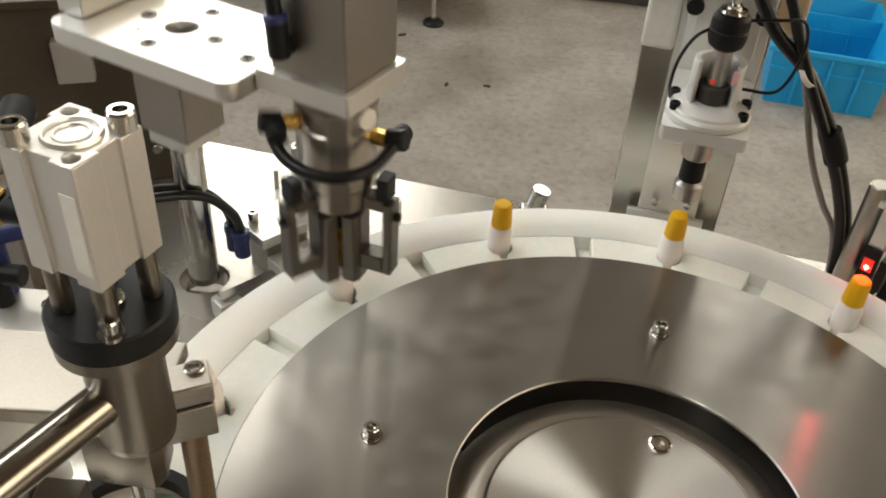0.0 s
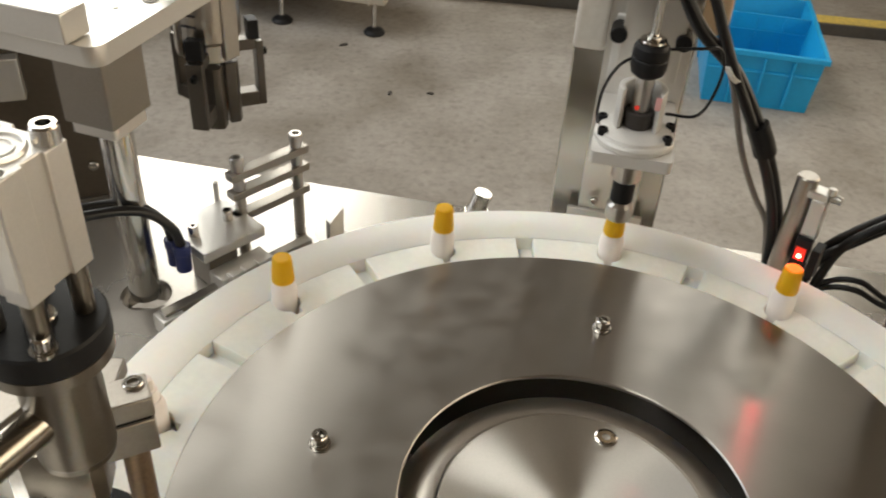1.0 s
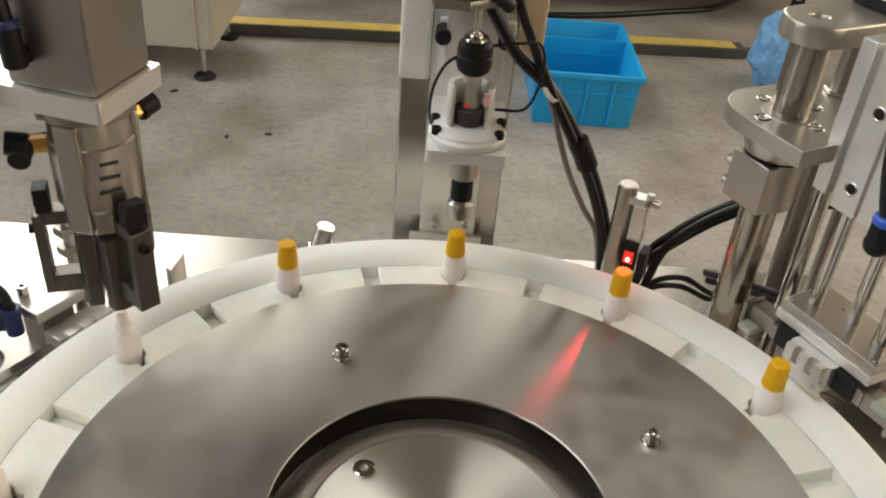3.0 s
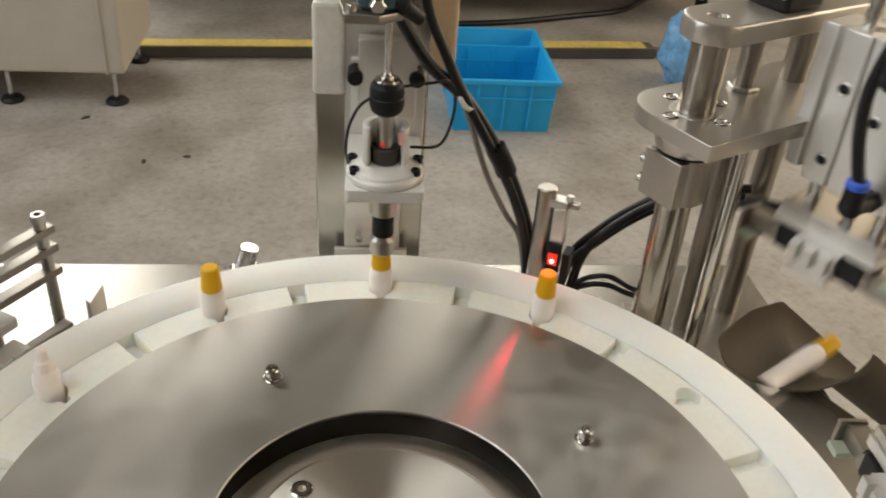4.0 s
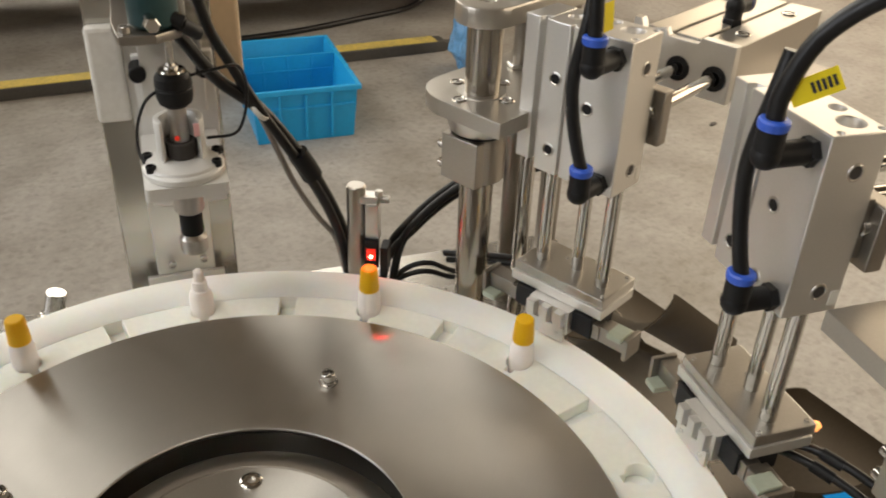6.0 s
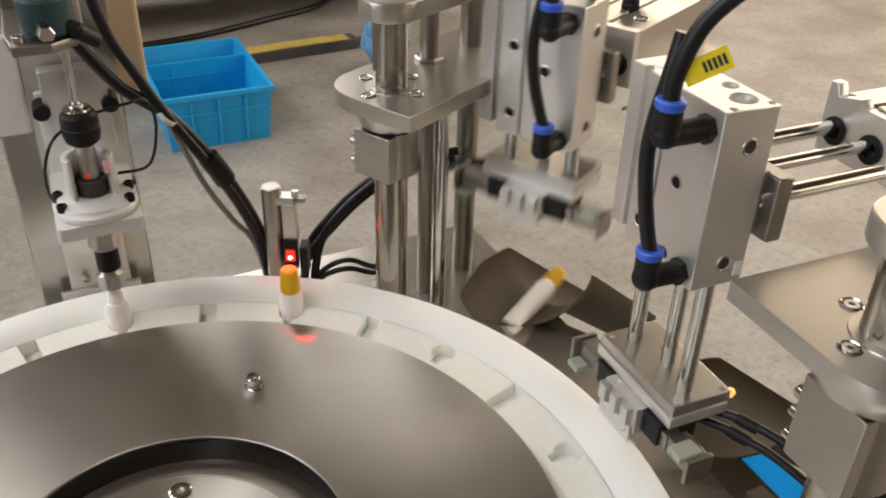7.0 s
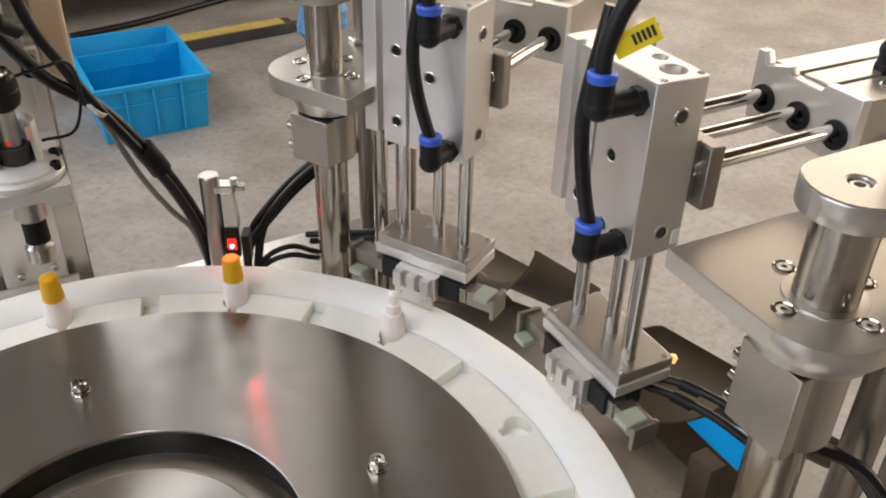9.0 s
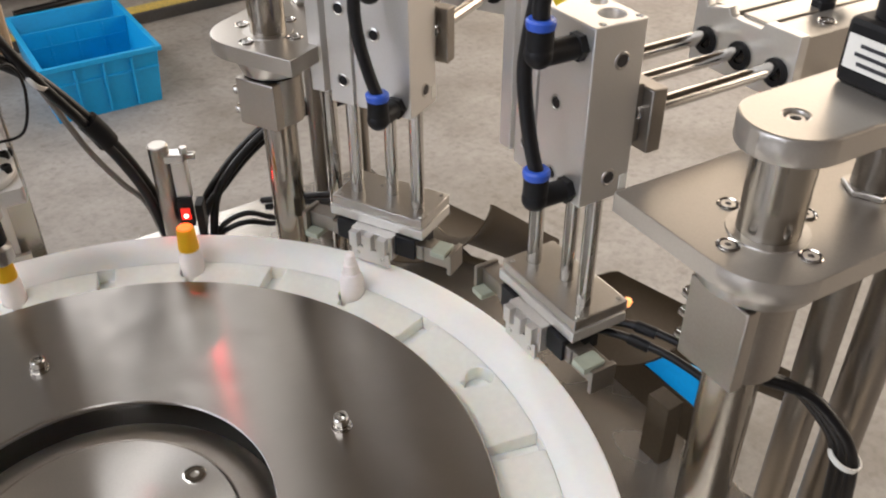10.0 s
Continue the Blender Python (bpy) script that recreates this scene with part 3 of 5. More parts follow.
# ---- pick units: guided cylinder, rods, gripper ----
def pick_unit(deg, r, tan, z, label, bend, way):
    u = thing("pick_and_place_unit", radial(deg, r, tan, z), label, "pneumatic gripper", "pick units")
    xf, xb, z0, z1 = -0.0165, 0.0150, 0.115, 0.211
    out = [(xf, -0.0300), (xb, -0.0300), (xb, 0.0285), (xf, 0.0285), (xf, 0.0115), (xf + 0.004, 0.0115), (xf + 0.004, 0.0095), (xf, 0.0095)]
    body = part("cylinder_body", plate(out, z0, z1, [(0.0, 0.0185, 0.0050), (0.003, -0.0175, 0.0066), (0.008, -0.002, 0.0040), (0.012, -0.0265, 0.0016), (-0.010, -0.0265, 0.0016)], 0.0008), ALU, u, "silver anodised cylinder body")
    for y, z in ((0.0185, 0.177), (0.0185, 0.131), (-0.0055, 0.165), (-0.0055, 0.1245)):
        part("screw_hole", turned([(0.0043, 0.0003), (0.0036, 0.0006), (0.0032, 0.0002), (0.0030, -0.0005), (0.0046, -0.0005), (0.0043, 0.0003)], 18), STEEL, body, "", pose(xf, y, z, 0, -90))
        # black disc coloured as the shade inside the screw hole
        part("screw_hole_shade", rod((0, 0, -0.0006), (0, 0, 0.0003), 0.0031, 16, 0.0001), BLACK, body, "", pose(xf, y, z, 0, -90))
    for x, z in ((0.0015, 0.192), (0.0015, 0.128)):
        part("side_port", turned([(0.0046, 0.0003), (0.0038, 0.0006), (0.0034, 0.0002), (0.0032, -0.0005), (0.0050, -0.0005), (0.0046, 0.0003)], 18), STEEL, body, "", pose(x, -0.0300, z, 90))
        # dark disc coloured as the shade inside the open port
        part("port_shade", rod((0, 0, -0.0006), (0, 0, 0.0004), 0.0033, 16, 0.0001), DARK_MACHINE, body, "", pose(x, -0.0300, z, 90))
    part("sensor_rail", plate([(xf + 0.001, 0.0340), (xf + 0.006, 0.0330), (xf + 0.007, 0.0287), (xb, 0.0287), (xb, 0.0440), (xf + 0.001, 0.0440)], z0 + 0.004, z1, (), 0.0006), ALU, u, "narrow aluminium side rail")
    part("type_plate", box(0.009, -0.0304, 0.119, 0.014, -0.0300, 0.127, 0), LABEL_WHITE, u, "small printed type label")
    elbow(u, pose(xf, -0.0200, 0.200, 0, 0, 0), BLUE, 0.020)
    elbow(u, pose(xf, -0.0200, 0.122, 0, 0, 0), BLUE, 0.017)
    part("end_plate", box(0.0195, -0.036, 0.139, 0.0290, -0.012, 0.174, 0.001), ALU_DARK, u, "end plate of the slide rods")
    part("spacer_block", box(0.0152, -0.029, 0.144, 0.0194, 0.028, 0.176), ALU_DARK, u)
    for y, r in ((0.027, 0.0042), (0.0, 0.0036), (-0.027, 0.0042)):
        part("slide_rod", rod((0.016, y, 0.160), (0.185, y, 0.160), r, 20), CHROME, u, "chromed slide rod")
    low = part("gripper_plate", join(box(-0.0150, -0.0350, 0.0345, 0.0240, 0.0365, 0.0415, 0.0008), moved(socket_screw(0.0016, 0.001), pose(-0.011, 0.032, 0.0415)), moved(socket_screw(0.0016, 0.001), pose(-0.011, -0.032, 0.0415)),
                                     moved(socket_screw(0.0016, 0.001), pose(0.020, -0.031, 0.0415)), moved(socket_screw(0.0016, 0.001), pose(0.012, 0.012, 0.0415))), STEEL, u, "ground steel gripper plate")
    part("adapter_plate", box(-0.0165, -0.0360, 0.0270, 0.0225, 0.0375, 0.0343, 0.0008), ALU_WHITE, low, "light aluminium adapter plate")
    for y in (0.0245, -0.0235):
        part("guide_rod", rod((0, y, 0.0415), (0, y, 0.205), 0.0046, 20), CHROME, low, "chromed guide rod")
    part("piston_rod", rod((0.006, 0, 0.0415), (0.006, 0, 0.20), 0.0042, 20), CHROME, low, "chromed piston rod")
    blocks = [box(-0.0235, -0.016, 0.0085, 0.010, 0.016, 0.0268, 0.0006)]
    for y in (-0.0135, -0.0025, 0.0085):
        blocks.append(box(-0.0285, y, 0.0145, -0.0130, y + 0.0065, 0.0262, 0.0006))
    part("gripper_core", box(-0.0190, -0.0310, 0.0110, 0.0080, 0.0310, 0.0264, 0.0006), BLACK, low, "black gripper core")
    part("gripper_body", join(*blocks), ALU, low, "aluminium swing gripper body")
    part("gripper_face", join(box(-0.0262, -0.0150, 0.0035, -0.0236, 0.0150, 0.0143, 0.0004), moved(socket_screw(0.0017, 0.0012), pose(-0.0262, 0.010, 0.009, 0, -90)), moved(socket_screw(0.0017, 0.0012), pose(-0.0262, -0.010, 0.009, 0, -90))), ALU, low, "small steel front plate")
    arms = []
    for s in (1, -1):
        arm = part("gripper_arm", join(box(-0.0050, 0.000, -0.0060, 0.0050, 0.0200, 0.0050, 0.0008), rod((0, 0, -0.008), (0, 0, 0.0075), 0.0048, 16),
                                       rod((-0.0058, 0.012, 0), (0.0058, 0.012, 0), 0.0022, 12), box(-0.0040, 0.0195, -0.0060, 0.0085, 0.0400, 0.0060, 0.0008), box(-0.0085, 0.0400, -0.0085, 0.0085, 0.0432, 0.0075, 0.0006)),
                   ALU_DARK, low, "swing-out gripper arm", pose(-0.0120, s * 0.0165, 0.0165, 0, 0, 0 if s > 0 else 180))
        if s < 0:
            arm.matrix_basis = pose(-0.0120, -0.0165, 0.0165, 180, 0, 0)
        pad = part("jaw", box(-0.0120, 0.0290, -0.0105, 0.0030, 0.0398, -0.0062, 0.0008), POLY, arm, "grey-green polyurethane jaw pad")
        arms.append(arm)
    if way > 0:
        runs = ([(0.010, 0.014, 0.016), (0.018, 0.034, 0.018), (0.022, 0.060, 0.014), (0.018, 0.090, 0.006), (0.006, 0.120, 0.0)], [(0.014, 0.014, 0.011), (0.024, 0.034, 0.012), (0.028, 0.060, 0.006), (0.024, 0.090, -0.002), (0.010, 0.120, -0.008)])
    else:
        runs = ([(0.016, -0.020, 0.020), (0.028, -0.040, 0.024), (0.040, -0.062, 0.022), (0.049, -0.084, 0.016), (0.054, -0.099, 0.013)], [(0.014, -0.020, 0.014), (0.024, -0.040, 0.016), (0.036, -0.062, 0.013), (0.045, -0.084, 0.007), (0.049, -0.096, 0.005)])
    for run in runs:
        part("gripper_tube", tube(run, 0.0026, 8), RUBBER, low, "thin black air tube")
        part("tube_sleeve", tube([run[1], [(p + q) / 2 for p, q in zip(run[1], run[2])]], 0.0036, 12), BLACK, low, "black tube sleeve")
    part("air_tube", tube([(-0.0405, -0.0200, 0.214), *bend], 0.0041, 10), RUBBER, u, "black air tube")
    part("air_tube", tube([(-0.0375, -0.0200, 0.138), (-0.0385, -0.0160, 0.150), (-0.0390, -0.0110, 0.168), (-0.0400, -0.0090, 0.188), (-0.0400, -0.0110, 0.206), (-0.0385, -0.0130, 0.222), (-0.034, -0.013, 0.245)], 0.0038, 10), RUBBER, u, "black air tube")
    return u, low, arms


UNIT1, LOW1, ARMS1 = pick_unit(STATION, 0.2775, 0.001, -0.004, "silver guided cylinder with an open swing gripper over the dial", ((-0.040, -0.018, 0.235), (-0.036, -0.010, 0.285), (-0.024, 0.0, 0.335), (0.02, 0.0, 0.40)), 1)
UNIT2, LOW2, ARMS2 = pick_unit(STATION - 30, 0.2795, 0.001, -0.002, "silver guided cylinder with an open swing gripper beside the dial rim", ((-0.040, -0.021, 0.232), (-0.032, -0.028, 0.258), (-0.015, -0.050, 0.282), (0.01, -0.09, 0.300), (0.04, -0.15, 0.315)), -1)
# yellow tag on the air tube of the second unit
tag = part("tube_tag", box(-0.0002, 0, 0, 0.0002, 0.021, 0.011, 0), LABEL_YELLOW, UNIT2, "yellow printed tube tag", pose(-0.036, -0.024, 0.224, 30, 0, -119.4))
part("tube_tag", box(-0.0002, 0, 0, 0.0002, 0.008, 0.016, 0), LABEL_YELLOW, UNIT1, "yellow tube tag", pose(-0.034, -0.020, 0.218, 8, 0, -100))
part("signal_lamp", turned([(0, 0), (0.0026, 0), (0.0024, 0.004), (0, 0.0052)], 14), AMBER, LOW2, "small amber signal lamp", pose(0.0272, -0.030, 0.0330, 0, 40))
for k in range(5):
    part("print_bar", box(0.0002, 0.009 + k * 0.0022, 0.003, 0.0005, 0.0104 + k * 0.0022, 0.008, 0), INK, tag)


def slide_cylinder(deg, r, label):
    h = thing("slide_cylinder", radial(deg, r, 0.008, 0.1425), label, "pneumatic cylinder", "slide cylinders")
    out = [(-0.036, 0), (0.036, 0), (0.036, 0.0315), (0.030, 0.0345), (0.012, 0.0345), (0.012, 0.0305), (0.009, 0.0305), (0.009, 0.0345), (-0.009, 0.0345), (-0.009, 0.0305), (-0.012, 0.0305), (-0.012, 0.0345), (-0.036, 0.0345)]
    bm = plate(out, 0, 0.13, [(-0.027, 0.015, 0.0062), (0.0, 0.015, 0.0062), (0.027, 0.015, 0.0062)], 0.0006)
    part("cylinder_body", moved(bm, Matrix(((0, 0, 1, 0), (1, 0, 0, 0), (0, 1, 0, 0), (0, 0, 0, 1)))), TOWER_ALU, h, "silver anodised slide cylinder body")
    front = [(-0.0385, -0.002), (0.0385, -0.002), (0.0385, 0.040), (0.033, 0.040), (0.030, 0.033), (0.014, 0.0375), (0.011, 0.033), (-0.011, 0.033), (-0.014, 0.0375), (-0.0385, 0.0375)]
    part("front_plate", moved(plate(front, -0.0072, -0.0002, [(y, 0.0135, 0.0060) for y in (-0.027, 0.0, 0.027)], 0.0005), Matrix(((0, 0, 1, 0), (1, 0, 0, 0), (0, 1, 0, 0), (0, 0, 0, 1)))), ALU_WHITE, h, "notched aluminium front plate")
    for y in (-0.027, 0.0, 0.027):
        part("bush", turned([(0.0046, 0.0008), (0.0085, 0.0008), (0.0085, -0.001), (0.0046, -0.001), (0.0046, 0.0008)], 20), BLACK, h, "black rod bush", pose(-0.0078, y, 0.0135, 0, -90))
    for x in (0.03, 0.1):
        counterbore(h, x, -0.024, 0.0345)
        counterbore(h, x, 0.024, 0.0345) if x > 0.05 else None
    e = elbow(h, pose(0.048, -0.006, 0.034, 0, 90, 0), DARKBLUE, 0.008)
    part("air_tube", tube([(0.062, -0.006, 0.046), (0.080, -0.004, 0.052), (0.10, 0.0, 0.062), (0.13, 0.0, 0.085), (0.2, -0.02, 0.10)], 0.0036, 10), RUBBER, h, "black air tube")
    part("bracket", box(0.050, -0.060, -0.022, 0.115, 0.030, -0.0005, 0.001), ALU_DARK, h, "mounting bracket")
    return h


slide_cylinder(14.6, 0.384, "silver horizontal slide cylinder with three chromed rods")
slide_cylinder(-15.4, 0.405, "silver horizontal slide cylinder with three chromed rods")


# ---- towers that carry the slide cylinders ----
def tower(deg, side, pr, pt, zp, ztop, label, zc0, R, x0, y1, rt, ring, bush, spindle, side_r):
    """A post with a clamp, a carrier plate and a top plate. side: +1 or -1 along the rim; pr, pt: the post's place in the unit's frame."""
    t = thing("slide_tower", radial(deg, pr, pt, -0.05), label, "machine stand", "slide towers")
    b = 0.05
    part("post", rod((0, 0, 0), (0, 0, b + ztop - 0.013), R, 28), POST_STEEL, t, "polished round post")
    s = side
    r = 0.033
    # plate: rounded round the post, square towards the cylinder
    x1, y0 = 0.15, -s * y1
    arc = [(x0 + 0.030 + 0.030 * math.cos(radians(q)), s * (0.008 + 0.030 * math.sin(radians(q)))) for q in range(180, 89, -10)]
    outline = [(x0, y0)] + arc + [(x1, s * 0.038), (x1, y0)]
    sx, sy, sr = spindle
    holes = [(sx, sy, sr + 0.0017)]
    part("carrier_plate", plate(outline, b + zp - 0.011, b + zp, holes, 0.0012), TOWER_ALU, t, "light aluminium carrier plate")
    for x, y in ((0, ring), (0, -ring), (-ring, 0), (ring, 0)):
        counterbore(t, x, y, b + zp, 0.18 * ring)
    part("collar", turned([(R, b + zp), (R + 0.0046, b + zp), (R + 0.0044, b + zp + 0.0008), (R, b + zp + 0.0009), (R, b + zp)], 36), STEEL, t)
    clamp = part("clamp", join(turned([(R, b + zc0), (R + 0.0065, b + zc0), (R + 0.0070, b + zc0 + 0.001), (R + 0.0070, b + zp - 0.0275), (R, b + zp - 0.0275), (R, b + zc0)], 40),
                               box(-R - 0.0085, -R - 0.004, b + zc0, -R - 0.0005, R + 0.004, b + zp - 0.0275, 0.001)), CLAMP_STEEL, t, "steel post clamp with a flat block")
    part("flange_bush", turned([(R, b + zp - 0.0262), (bush - 0.0050, b + zp - 0.0262), (bush - 0.0035, b + zp - 0.0250), (bush, b + zp - 0.0150), (bush, b + zp - 0.0113), (R, b + zp - 0.0113), (R, b + zp - 0.0262)], 40), STEEL, t, "steel flange bush under the plate")
    # black filler ring, coloured as the shade between clamp and bush
    part("slit_shade", turned([(R, b + zp - 0.0275), (R + 0.0066, b + zp - 0.0275), (R + 0.0066, b + zp - 0.0262), (R, b + zp - 0.0262), (R, b + zp - 0.0275)], 32), BLACK, t)
    for z in (0.008, 0.022, 0.034):
        if zc0 + z < zp - 0.03:
            part("screw", socket_screw(0.0034, 0.0044), CHROME, clamp, "", pose(-R - 0.0045, R + 0.004, b + zc0 + z, -90))
    part("spindle", rod((sx, sy, -ZD + 0.05), (sx, sy, b + ztop - 0.013), sr, 24), ALU_DARK, t, "threaded steel spindle")
    part("nut", rod((sx, sy, b + zp), (sx, sy, b + zp + 0.003), sr + 0.0037, 6), STEEL, t)
    part("side_post", rod((0.104, s * 0.010, -ZD + 0.05), (0.104, s * 0.010, b + ztop - 0.013), side_r, 24), ALU_DARK, t, "satin round post")
    part("guide_bar", rod((0.033, -s * 0.018, 0), (0.033, -s * 0.018, b + zp - 0.011), 0.0055, 24), CHROME, t, "polished guide bar")
    r = rt
    top = [(r * math.cos(radians(q)), r * math.sin(radians(q))) for q in range(90, 271, 12)] + [(0.14, -rt - 0.002), (0.14, rt + 0.002)]
    part("top_plate", plate(top, b + ztop - 0.013, b + ztop, [(0, 0, 0.0050)], 0.0014), TOWER_ALU, t, "rounded aluminium top plate")
    part("sunk_screw", socket_screw(0.0044, 0.005), STEEL, t, "", pose(0, 0, b + ztop - 0.0065))
    part("adjuster_housing", join(box(0.040, -0.016, b + ztop, 0.075, 0.016, b + ztop + 0.03, 0.003), rod((0.057, 0, b + ztop + 0.03), (0.057, 0, b + ztop + 0.042), 0.013, 24)), BLACK, t, "black adjuster housing")
    part("housing_label", box(0.0395, -0.013, b + ztop + 0.008, 0.0400, 0.013, b + ztop + 0.023, 0), LABEL_WHITE, t, "white label")
    for k in range(3):
        part("print_bar", box(0.0390, -0.010, b + ztop + 0.0105 + k * 0.004, 0.0395, 0.006 + 0.002 * (k % 2), b + ztop + 0.0120 + k * 0.004, 0), INK, t)
    return t


tower(14.6, 1, 0.265, 0.085, 0.146, 0.206, "round post tower with aluminium plates and a split clamp", 0.086, 0.0116, -0.031, 0.042, 0.020, 0.0215, 0.0236, (0.056, 0.012, 0.0068), 0.0085)
tower(-15.4, -1, 0.3015, -0.1090, 0.137, 0.194, "round post tower with a wide plate and black adjuster", 0.061, 0.0142, -0.0385, 0.060, 0.0235, 0.0243, 0.0315, (0.0685, 0.0, 0.0098), 0.0120)


# ---- chutes below the pick units ----
MOUTH = ((0.0, 0.327), (0.12, 0.291), (0.3, 0.292), (0.5, 0.312), (0.75, 0.335), (1.0, 0.361))


def mouth(f):
    """How far out the cut edge of the trough lies, from its far wall (0) to its near wall (1)."""
    for (a, x), (b, y) in zip(MOUTH, MOUTH[1:]):
        if f <= b:
            return x + (y - x) * (f - a) / (b - a)
    return MOUTH[-1][1]


def chute(deg, label):
    c = thing("drop_chute", radial(deg, 0, 0.0, 0.0), label, "chute", "drop chutes")
    bm = bmesh.new()
    n, rows, rr = 28, [], 0.0370
    for s in [q / 26 for q in range(27)]:
        line = []
        for k in range(n + 4):          # the near wall goes on straight up
            f = min(1.0, k / n)
            x = mouth(f) * (1 - s) + s * 0.52
            a = math.pi * f
            line.append((x, rr * math.cos(a), -rr * math.sin(a) - 0.12 * (x - 0.300) - 0.70 * max(0.0, x - 0.362) + 0.0014 * max(0, k - n)))
        rows.append([bm.verts.new(p) for p in line])
    for a, b in zip(rows, rows[1:]):
        for i in range(len(a) - 1):
            bm.faces.new((a[i], a[i + 1], b[i + 1], b[i]))
    bmesh.ops.recalc_face_normals(bm, faces=bm.faces)
    bmesh.ops.solidify(bm, geom=list(bm.faces), thickness=0.0012)
    for f in bm.faces:
        f.smooth = True
    part("trough", bm, TRAY, c, "bent sheet steel trough")
    part("apron", box(0.3430, -0.085, -0.078, 0.3445, 0.020, -0.0430, 0.0004), TRAY, c, "dark sheet steel apron")
    return c


chute(15.8, "brown-grey sheet steel drop chute beside the table")
chute(-14.2, "brown-grey sheet steel drop chute beside the table")


solid("chute_panel", box(-0.006, -0.008, 0.0, 0.006, 0.008, 0.046, 0.0006), TRAY, "dark sheet steel bracket at the table edge", "bracket", m=pose(0.275, -0.147, ZD - 0.05, 0, 0, -12))

# ---- capping spindle column ----
col = thing("spindle_column", radial(75.7, 0.300, 0.006, -0.05), "tall aluminium column with a cable-fed linear slide", "machine column")
part("column", join(box(0.0, -0.037, 0.0, 0.018, 0.044, 0.27, 0.0012)), COLUMN_STEEL, col, "flat aluminium column plate")
part("housing", box(0.0182, -0.057, 0.17, 0.075, 0.030, 0.42, 0.003), BEIGE, col, "warm beige housing behind the slide")
part("side_cover", box(-0.012, 0.0225, 0.160, -0.0002, 0.0445, 0.226, 0.003), PAINT_WHITE, col, "small pale cover")
part("slide_rail", box(-0.010, -0.020, 0.028, -0.0003, 0.0225, 0.26, 0.0008), ALU_WHITE, col, "pale slide rail")
part("stop_plate", plate([(-0.026, 0), (0.030, 0), (0.030, 0.018), (0.018, 0.018), (0.018, 0.032), (-0.026, 0.032)], 0, 0.004, (), 0.0005), ALU_WHITE, col, "small stop plate", pose(-0.0104, 0.0, 0.034, 0, -90, 0) @ pose(0, 0, 0, 0, 0, 90))
for y, z in ((0.011, 0.044), (-0.012, 0.046)):
    part("screw", socket_screw(0.0030, 0.003), STEEL, col, "", pose(-0.0144, y, z, 0, -90))
part("drive_cylinder", rod((-0.088, 0.0, 0.272), (-0.088, 0.0, 0.42), 0.0135, 28), PALE, col, "pale drive cylinder")
part("cylinder_end", turned([(0, 0.250), (0.0120, 0.250), (0.0140, 0.2525), (0.0142, 0.2700), (0.0132, 0.2720), (0, 0.2720)], 28), TEAL, col, "dark teal cylinder end", pose(-0.088, 0.0, 0))
part("drive_bracket", join(plate([(-0.106, 0.020), (-0.106, 0.000), (-0.096, -0.014), (-0.070, -0.016), (-0.004, -0.016), (-0.004, 0.024), (-0.080, 0.024)], 0.244, 0.2496, (), 0.0008), box(-0.030, -0.016, 0.2497, -0.004, 0.024, 0.300, 0.001)), ALU_DARK, col, "grey drive bracket")
part("drive_nut", join(rod((-0.100, 0.003, 0.258), (-0.113, 0.002, 0.258), 0.0030, 18), rod((-0.111, 0.002, 0.258), (-0.117, 0.001, 0.258), 0.0044, 6)), CHROME, col, "small hexagon fitting")
part("bracket_screw", socket_screw(0.0034, 0.004), STEEL, col, "", pose(-0.098, 0.016, 0.2496))
part("drive_fitting", join(rod((-0.094, -0.008, 0.256), (-0.097, -0.016, 0.252), 0.0045, 16), rod((-0.097, -0.014, 0.2525), (-0.092, -0.024, 0.244), 0.0042, 16)), BLACK, col, "black cable gland")

head = thing("spindle_head", radial(75.7, R_NEST, 0, -0.0115), "capping spindle head with clamp block and black coupler", "spindle")
part("clamp_plate", plate(rounded(-0.0240, -0.0255, 0.060, 0.0255, 0.003), 0.0850, 0.0935, (), 0.0012), PALE, head, "thick aluminium clamp plate")
part("backplate", box(0.0605, -0.028, 0.036, 0.0675, 0.024, 0.150, 0.001), PALE, head, "slide carriage plate")
part("slide_block", box(0.0480, -0.021, 0.112, 0.0604, 0.019, 0.168, 0.001), ALU_WHITE, head, "pale slide block")
for s in (1, -1):
    part("block_knob", rod((0.044, s * 0.021, 0.142), (0.060, s * 0.021, 0.142), 0.0055, 18), BLACK, head, "round black knob")
part("flange", turned([(0, 0.0937), (0.0250, 0.0937), (0.0256, 0.0945), (0.0256, 0.0975), (0.0246, 0.0988), (0.0232, 0.0992), (0.0225, 0.1010), (0.0150, 0.1035), (0, 0.1040)], 44), PALE, head, "round pale flange")
cup = [(0.0150 * math.cos(radians(q)), 0.0150 * math.sin(radians(q))) for q in range(-128, 129, 8)] + [(0.0112 * math.cos(radians(q)), 0.0112 * math.sin(radians(q))) for q in range(122, -123, -8)]
part("fork_cup", plate(cup, 0.1030, 0.1300, (), 0.0008), PALE, head, "pale open-fronted cup round the shaft")
part("shaft", rod((0, 0, 0.1145), (0, 0, 0.140), 0.0058, 24), STEEL, head, "steel shaft in the cup")
part("shaft_seat", rod((0, 0, 0.1036), (0, 0, 0.1146), 0.0092, 24), DARK_MACHINE, head, "dark seat of the shaft")
part("coupler", turned([(0, 0.1375), (0.0070, 0.1375), (0.0100, 0.1400), (0.0112, 0.1440), (0.0113, 0.1490), (0.0106, 0.1500), (0.0113, 0.1512), (0.0108, 0.1565), (0.0090, 0.1590), (0, 0.1590)], 32), BLACK, head, "black rubber coupler")
